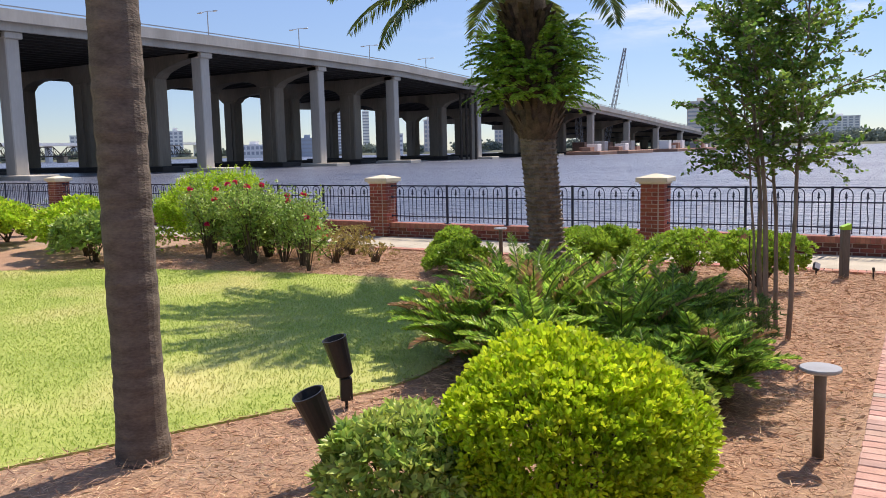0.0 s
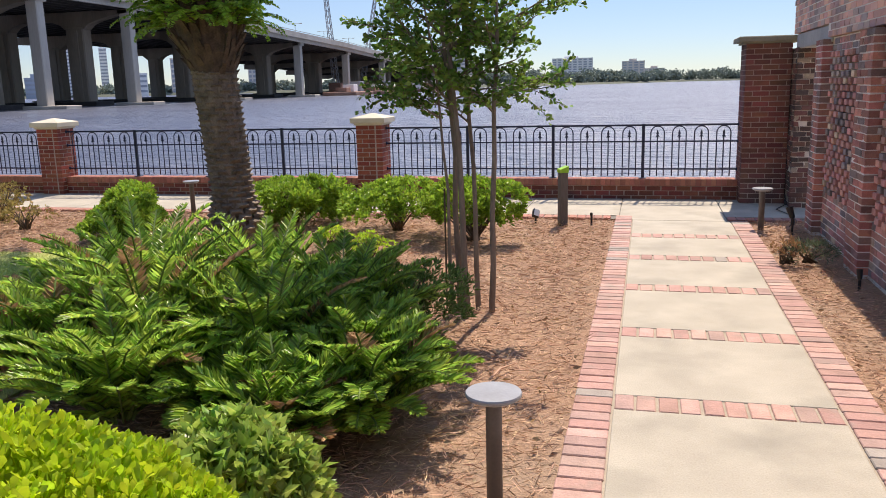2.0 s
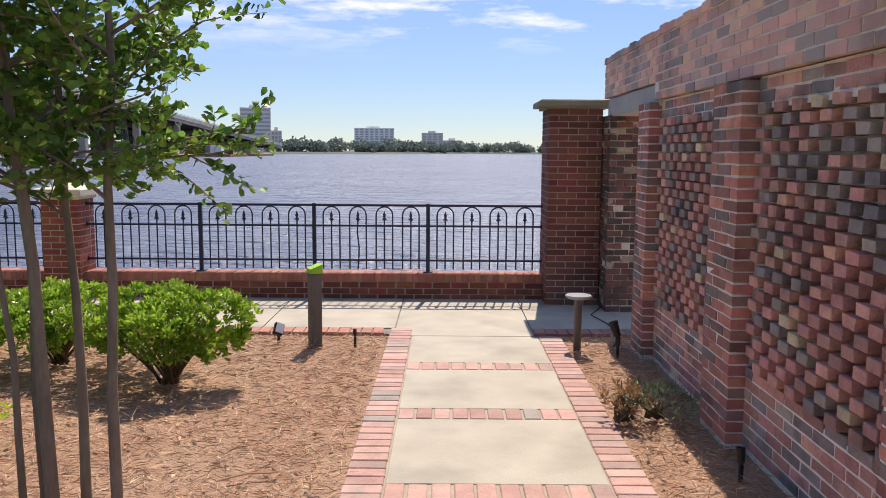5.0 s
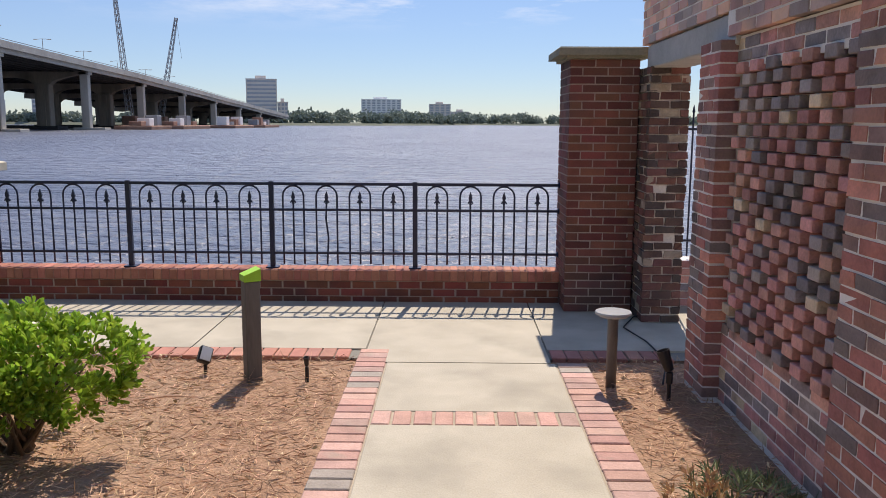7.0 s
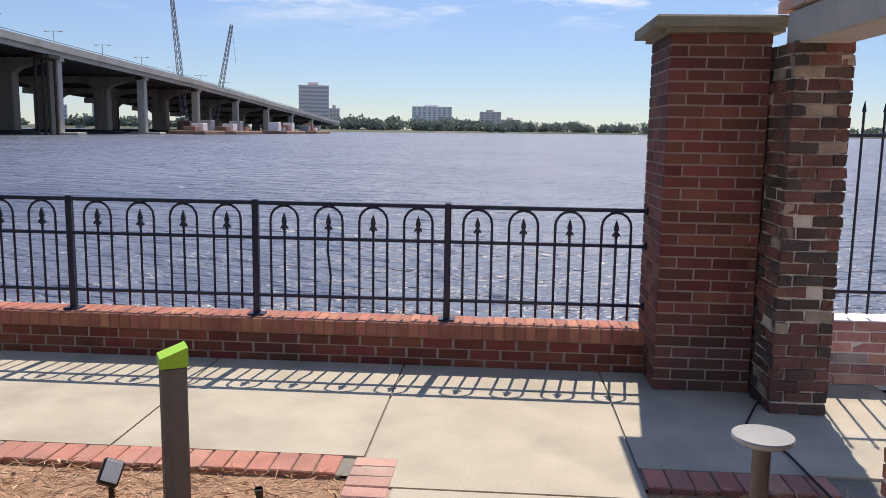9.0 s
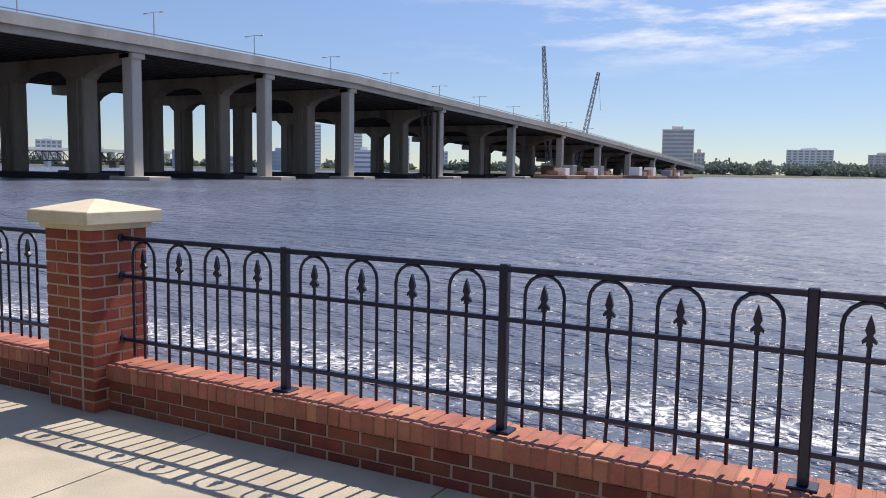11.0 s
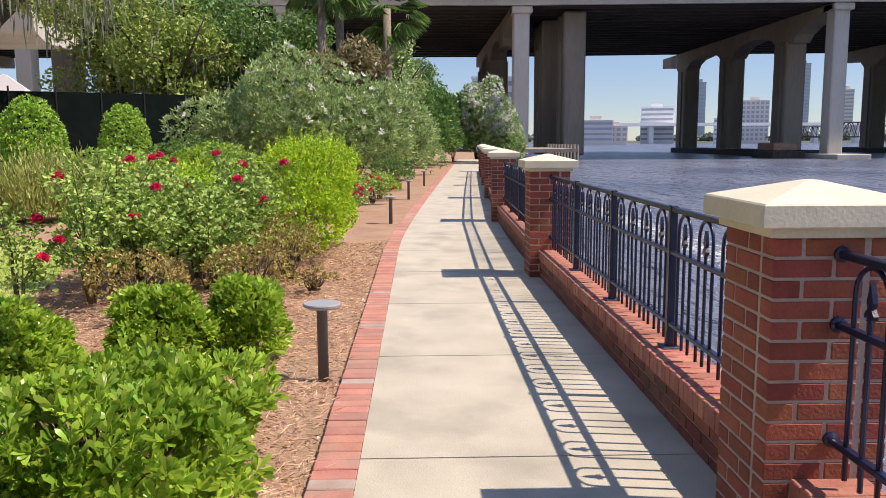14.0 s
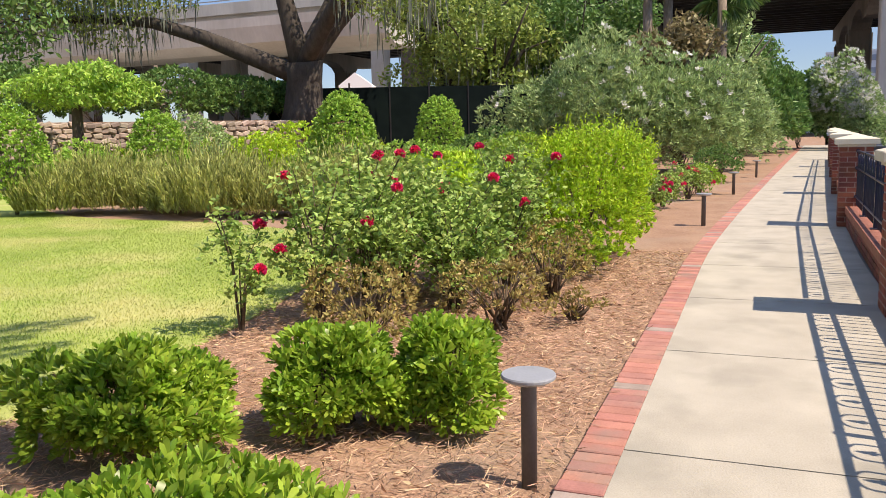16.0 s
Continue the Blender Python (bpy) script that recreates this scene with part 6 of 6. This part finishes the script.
for i, (az, d, r, h, n, fl) in enumerate([(104, 25.5, 1.2, 2.4, 1100, 0), (101.5, 26, 2.3, 3.9, 2600, 40), (98, 26.5, 2.2, 3.5, 2600, 50), (94.8, 27, 2.1, 3.6, 2600, 20), (92.3, 28.5, 1.5, 3.0, 1500, 0), (91.6, 33, 1.5, 2.6, 1000, 0)]):
    x, y = polar(az, d)
    big_bush("oleander", "tall grey-green oleander thicket with pale blossom", x, y, r, h, L_OLEA, n, .2, .045, 400 + i, fl)
for i, (x, y, r, h, fl) in enumerate([(-52, 4.1, 1.15, 3.9, 2000), (-55.5, 3.0, 1.8, 4.7, 600), (-50, -.5, 2.2, 4.2, 0), (-46, -1.8, 2.0, 3.6, 0), (-57, 1.2, 2.0, 4.5, 0)]):
    big_bush("oleander", "tall oleander covered in white blossom" if fl else "dark green thicket beside the promenade", x, y, r, h, L_OLEA if fl else L_DARK, 1300, .3, .1, 420 + i, fl)
x1, y1 = polar(97.2, 36)
fan_palm((x1, y1, 0), 8.6, 5)
x1, y1 = polar(95.9, 37)
fan_palm((x1, y1, 0), 8.9, 6)
x1, y1 = polar(92.5, 38)
fan_palm((x1, y1, 0), 7.6, 7)


def far_tree(az, d, r, h, leaf, n, seed, z0=0.0, moss=0, label="dense dark green tree", squash=.42, zc=.6):
    x, y = polar(az, d)
    ob = thing("tree", label, "tree", "trees behind the garden", at=(x, y, z0))
    rr = random.Random(seed)
    rs = np.random.default_rng(seed)
    s = Shape()
    s.tube([(0, 0, -.2), (rr.uniform(-.3, .3), 0, h * .3), (0, 0, h * .55)], [.035 * h, .027 * h, .016 * h], 10)
    for i in range(9):
        a = i * 2.4
        s.tube([(0, 0, h * rr.uniform(.25, .5)), (math.cos(a) * r * .4, math.sin(a) * r * .4, h * .58), (math.cos(a) * r * .8, math.sin(a) * r * .8, h * rr.uniform(.5, .8))], [.014 * h, .009 * h, .003 * h], 6)
    part("trunk", s, OAKBARK, ob, smooth=True)
    k = 26
    C = unit(rs.normal(size=(k, 3))) * rs.uniform(.35, 1, (k, 1)) * np.array([r, r, h * squash]) * .8 + np.array([0, 0, h * zc])
    w = rs.integers(0, k, n)
    P = C[w] + unit(rs.normal(size=(n, 3))) * (rs.uniform(.3, 1, n) ** .5)[:, None] * r * .34 * np.array([1, 1, .75])
    P[:, 2] = np.maximum(P[:, 2], .25)
    part("crown", leaf_mesh("crown", P, rs.normal(size=(n, 3)), rs.uniform(.2, .36, n), rs.uniform(.1, .17, n), leaf), leaf, ob)
    if moss:
        m = rs.integers(0, n, moss)
        Q = P[m] - np.array([0, 0, .2])
        DD = np.tile([0, 0, -1.0], (moss, 1)) + rs.normal(size=(moss, 3)) * .08
        part("moss", leaf_mesh("moss", Q, DD, rs.uniform(.5, 1.5, moss), .06, MOSS), MOSS, ob, "hanging grey Spanish moss", kind="stuff")
    return ob


for i, (az, d, r, h, m, n) in enumerate([(110.5, 44, 5, 12, L_OAK, 12000), (107.5, 40, 3.5, 9, L_OAK, 7000), (106.5, 47, 5.5, 12.5, L_DARK, 12000), (102, 44, 4.5, 10, L_DARK, 10000), (98.5, 42, 3.6, 8, L_DARK, 7000),
                                         (95.2, 36, 2.4, 6.3, L_BROWN, 6500), (92.2, 41, 2.6, 7.2, L_OLEA, 6000), (91.4, 50, 2.8, 7.4, L_DARK, 5000), (90.3, 60, 3, 7, L_DARK, 4000), (142, 36, 5, 10, L_DARK, 7000)]):
    far_tree(az, d, r, h, m, n, 500 + i, moss=260 if 100 < az < 135 else 0)

# ---- terrace with stone wall, live oak, screen fence ----
ax, ay = polar(150, 27.5)
bx, by = polar(121, 31)
cx, cy = polar(121.6, 33)
terr = Shape().prism([(ax, ay), (bx, by), (cx, cy), (cx - 40, cy + 2), (cx - 60, cy - 70), (ax - 10, ay - 60)], -.05, 2.02, "z")
tagged(part("terrace", terr, MULCH), "raised planted terrace behind the stone wall", "terrace", kind="structure")
swall = thing("stone_wall", "rough tan fieldstone retaining wall", "wall")
stone_me = []
for i in range(5):
    s = Shape().cbox(-.155, .155, -.12, .12, -.088, .088, .035)
    q = random.Random(i)
    s.v = [(x * q.uniform(.7, 1.15), y, z * q.uniform(.7, 1.15)) for x, y, z in s.v]
    me = s.mesh("stone")
    me.materials.append(STONE)
    stone_me.append(me)
ln = math.hypot(bx - ax, by - ay)
ang = math.degrees(math.atan2(by - ay, bx - ax))
wm = pose(ax, ay, 0, 0, 0, ang)
b = Shape().box(0, ln, -.1, .25, -.05, 2.0)
me = Shape().add([wm @ Vector(v) for v in b.v], b.f)
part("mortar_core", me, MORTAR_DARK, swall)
cnt = 0
more = Shape()
for r in range(8):
    u = ln - random.uniform(.1, .25)
    while u > 0.15:
        sm = wm @ pose(u, -.1 + random.uniform(-.04, .03), .72 + r * .17 + random.uniform(-.03, .03), 0, random.uniform(-22, 22), random.uniform(-8, 8))
        if u > ln * .35:
            ob = new("stone", stone_me[cnt % 5])
            ob.parent = swall
            ob.matrix_basis = sm
            cnt += 1
        else:
            src_me = stone_me[cnt % 5]
            more.add([sm @ v.co for v in src_me.vertices], [tuple(q.vertices) for q in src_me.polygons])
            cnt += 1
        u -= random.uniform(.2, .36)
part("stone_rest", more, STONE, swall, kind="stuff")
fx, fy = polar(123, 37)
gx2, gy2 = polar(104, 38)
screen = thing("screen_fence", "dark green fabric screen on a chain link fence", "fence")
b = Shape()
n = 14
pts = [(fx + (gx2 - fx) * i / n, fy + (gy2 - fy) * i / n + .05 * (i % 2)) for i in range(n + 1)]
b.prism(pts + [(px_ - .05, py_ - .02) for px_, py_ in reversed(pts)], 0, 3.5, "z")
part("fabric", b, SCREEN, screen)
for px_, py_ in pts[::2]:
    part("post", Shape().tube([(px_, py_, 0), (px_, py_, 3.7)], .04, 6), BLACK, screen)

ox, oy = polar(120.6, 34)
oak = thing("live_oak", "broad live oak with dark limbs and hanging moss", "tree", at=(ox, oy, 2.0))
tr = Shape()
tr.tube([(0, 0, -.3), (.05, 0, .5), (-.1, 0, 1.6), (.0, 0, 2.4)], [1.15, .8, .72, .85], 16)
part("trunk", tr, OAKBARK, oak, smooth=True)
OAK_LIMBS = [((0, 0, 2.2), (-.9, 1.2, 4), (-2.2, 3.4, 6.2), .5), ((0, 0, 2.2), (.2, -.6, 5), (.6, -1.3, 8.5), .5), ((0, 0, 1.8), (1.8, -3.4, 3.4), (2.5, -7.5, 4.3), .42), ((0, 0, 2.3), (-1.5, .4, 4.5), (-3.5, 1.5, 8), .45),
         ((0, 0, 2.2), (1.2, 2.2, 4.2), (2.5, 5.5, 6.2), .4), ((2.5, -7.5, 4.3), (3, -10, 4.4), (3.2, -13, 5.2), .2), ((.4, -1, 7), (1.5, -3, 8), (2.5, -6, 8.2), .25)]
crown_c = []
for a, m_, e, r in OAK_LIMBS:
    part("limb", Shape().tube([a, Vector(a).lerp(Vector(m_), .5), m_, Vector(m_).lerp(Vector(e), .5) + Vector((0, 0, .2)), e], [r, r * .85, r * .7, r * .55, r * .35], 10), OAKBARK, oak, smooth=True)
    crown_c += [e, ((e[0] + m_[0]) / 2, (e[1] + m_[1]) / 2, (e[2] + m_[2]) / 2 + 1.6)]
C = np.array(crown_c + [(1, 3, 7), (-1, -4, 8.5), (2, 7, 6), (3, -9, 5.8), (0, 0, 9.5), (2.5, 5, 4.6), (3, -13, 5.6), (2.5, -6, 5.6), (3, -9, 5.0), (3.2, -11, 5.0), (2.8, -8, 6.6)])
n = 22000
w = rng.integers(0, len(C), n)
P = C[w] + unit(rng.normal(size=(n, 3))) * (rng.uniform(.2, 1, n) ** .5)[:, None] * np.array([2.1, 2.1, 1.25])
part("crown", leaf_mesh("crown", P, rng.normal(size=(n, 3)), rng.uniform(.14, .26, n), rng.uniform(.07, .12, n), L_OAK), L_OAK, oak)
m = rng.integers(0, n, 2600)
part("moss", leaf_mesh("moss", P[m] - np.array([0, 0, .3]), np.tile([0, 0, -1.0], (2600, 1)) + rng.normal(size=(2600, 3)) * .07, rng.uniform(.4, 1.5, 2600), .07, MOSS), MOSS, oak, "hanging grey Spanish moss", kind="stuff")
for i, (az, d, r, h) in enumerate([(134, 33, 2.2, 1.9), (129, 34, 2.2, 2.0), (125, 35, 2.0, 1.9), (139, 33, 2.0, 2.2), (122, 36, 1.8, 1.8)]):
    x, y = polar(az, d)
    bush("hedge_shrub", "dark green hedge on the terrace", (x, y, 2.0), r, r, h, L_DARK, 800, 6, .2, .09, .9, seed=600 + i, amp=.3, flat=.6, group="terrace hedge")
wx, wy = polar(135, 25.5)
wis = thing("wisteria", "flat-topped lime green wisteria standard on a short trunk", "tree", at=(wx, wy, 0))
part("trunk", Shape().tube([(0, 0, -.1), (.1, .05, 1.2), (0, 0, 2.4), (.3, .2, 3.0)], [.2, .16, .15, .1], 9), OAKBARK, wis, smooth=True)
n = 7000
Dv = unit(rng.normal(size=(n, 3)))
P = Dv * lumps(Dv, 44, 22, .9)[:, None] * (rng.uniform(.4, 1, (n, 1)) ** .5) * np.array([1.7, 1.7, .62]) + np.array([0, .3, 2.95])
part("crown", leaf_mesh("crown", P, rng.normal(size=(n, 3)) - np.array([0, 0, .3]), .17, .07, L_TOPI), L_TOPI, wis)
hx, hy = polar(116.9, 62)
hut = thing("white_shed", "small white gabled shed beyond the screen fence", "shed", at=(hx, hy, 0), rz=110)
part("wall", Shape().prism([(-1.2, 0), (1.2, 0), (1.2, 5.0), (0, 5.9), (-1.2, 5.0)], -2, 2, "y"), BLDG_W, hut)

# ---- lights, markers and other small things ----
def bollard(at, h=.44):
    ob = thing("bollard_light", "bronze bollard path light with a flat round cap", "bollard light", "bollard lights", at=at)
    part("post", Shape().lathe([(.032, -.05), (.032, h - .045), (.036, h - .04), (.036, h - .03)], 18), BRONZE, ob, smooth=True)
    part("cap", Shape().lathe([(.036, h - .03), (.085, h - .026), (.108, h - .012), (.110, h - .002), (.107, h + .004), (.02, h + .007)], 28), DISC, ob, "grey metal disc cap")
    return ob


bol = bollard((-6.46, -1.73, 0))
for x, y in ((-15.75, -1.64), (-27.7, -.98), (-21.6, -1.4)):
    copy_thing(bol, pose(x, y, 0))
for x, y in ((-.965, -8.76), (.85, -2.12)):
    b_ = bollard((x, y, 0), .49 if y < -8 else .44)


def spot(at, rz, tilt, h=.34, label="black bullet spotlight on a ground spike", k=1.0):
    ob = thing("garden_spotlight", label, "spotlight", "garden spotlights", at=at, rz=rz)
    part("stake", Shape().tube([(0, 0, -.05), (0, 0, h * .45)], .012, 8).cbox(-.028 * k, .028 * k, -.028 * k, .028 * k, h * .48 - .11 * k, h * .48, .006), BLACK, ob)
    m = pose(0, 0, h * .48, tilt, 0, 0)
    s = Shape().lathe([(r * k, z * k) for r, z in ((.02, 0), (.042, .015), (.046, .06), (.058, .19), (.06, .2), (.052, .2), (.046, .17))], 18)
    s.v = [tuple(m @ Vector(v)) for v in s.v]
    part("shroud", s, BLACK, ob, smooth=False)
    return ob


spot((-3.9, -9.25, 0), 135, -14, .40, "black bullet spotlight aimed up at a palm", 1.45)
spot((-3.21, -10.30, 0), 140, -20, .40, k=1.5)
spot((1.14, -2.36, 0), 70, -20, .30, k=.66)
spot((1.21, -6.0, 0), 60, -12, .34, k=.7)
spot((1.24, -4.85, 0), 10, -10, .14, k=.42)
spot((-1.02, -2.08, 0), 160, -8, .15, k=.3)
fl = thing("flood_light", "small black floodlight with a glass face on a bracket", "spotlight", at=(-1.7, -1.92, 0), rz=25)
part("bracket", Shape().tube([(0, 0, -.03), (0, 0, .05)], .012, 8), BLACK, fl)
m = pose(0, 0, .09, -34, 24, 0)
s = Shape().cbox(-.042, .042, -.024, .024, -.054, .054, .008)
s.v = [tuple(m @ Vector(v)) for v in s.v]
hous = part("housing", s, BLACK, fl)
s = Shape().cbox(-.034, .034, -.029, -.024, -.044, .044, .002)
s.v = [tuple(m @ Vector(v)) for v in s.v]
part("lens", s, LENS, hous, "pale glass lens")

gp = thing("marker_post", "square weathered trail marker post with a lime green top", "marker post", at=(-1.36, -2.06, 0), rz=30)
part("shaft", Shape().cbox(-.047, .047, -.047, .047, -.1, .605, .005), POSTGREY, gp)
part("top", Shape().prism([(-.052, .605), (.052, .605), (.052, .682), (-.052, .645)], -.052, .052, "y"), GREEN, gp, "lime green sloped cap")
cable = thing("loose_cable", "thin black cable trailing along the promenade edge", "cable")
part("line", Shape().tube([(1.12, -2.3, .05), (1.3, -1.7, .012), (1.28, -1.2, .01), (1.2, -.8, .01), (1.34, -.5, .02), (1.5, -.45, .05)], .006, 6), BLACK, cable, smooth=True)
wood = thing("bamboo_stake", "thin dark plant stake beside the crape myrtle", "stake", at=(-1.86, -5.86, 0))
part("cane", Shape().tube([(0, 0, -.05), (.0, 0, .9)], .007, 6), STEM, wood)
for i, (x, y, l, a) in enumerate([(-1.25, -4.9, .3, 20), (-1.0, -2.35, .14, -50), (-1.75, -2.5, .35, 10), (.95, -5.2, .12, 60), (-2.4, -5.4, .4, 35), (-1.2, -7.2, .3, 70)]):
    st = thing("stick", "dry fallen twig on the pine straw", "twig", "fallen twigs", at=(x, y, .0), rz=a)
    part("twig", Shape().tube([(-l / 2, 0, .0), (0, .02, .012), (l / 2, 0, .004)], [.006, .007, .004], 5), NEEDLE, st)


def truck(at, rz, paint, label):
    """A box lorry on the bridge."""
    ob = thing("truck", label, "truck", "traffic on the bridge", at=at, rz=rz)
    part("cargo_box", Shape().cbox(-1.1, 1.1, -2.2, 1.6, .9, 2.7, .08), paint, ob)
    part("cab", Shape().cbox(-1.1, 1.1, 1.7, 3.6, .7, 2.7, .2), paint, ob)
    for sx in (-1.05, 1.05):
        for yy in (-1.4, 2.6):
            part("wheel", Shape().tube([(sx - .15, yy, .5), (sx + .15, yy, .5)], .5, 14), BLACK, ob)
    return ob


truck((-116, 104, soffit(104) + 1.76), 0, mat("red_lorry_paint", (0.35, 0.04, 0.03), (0.42, 0.06, 0.05), 1, 0.4), "red box lorry crossing the bridge")
truck((-112, 20, soffit(20) + 1.76), 0, BLDG_W, "white box lorry crossing the bridge")
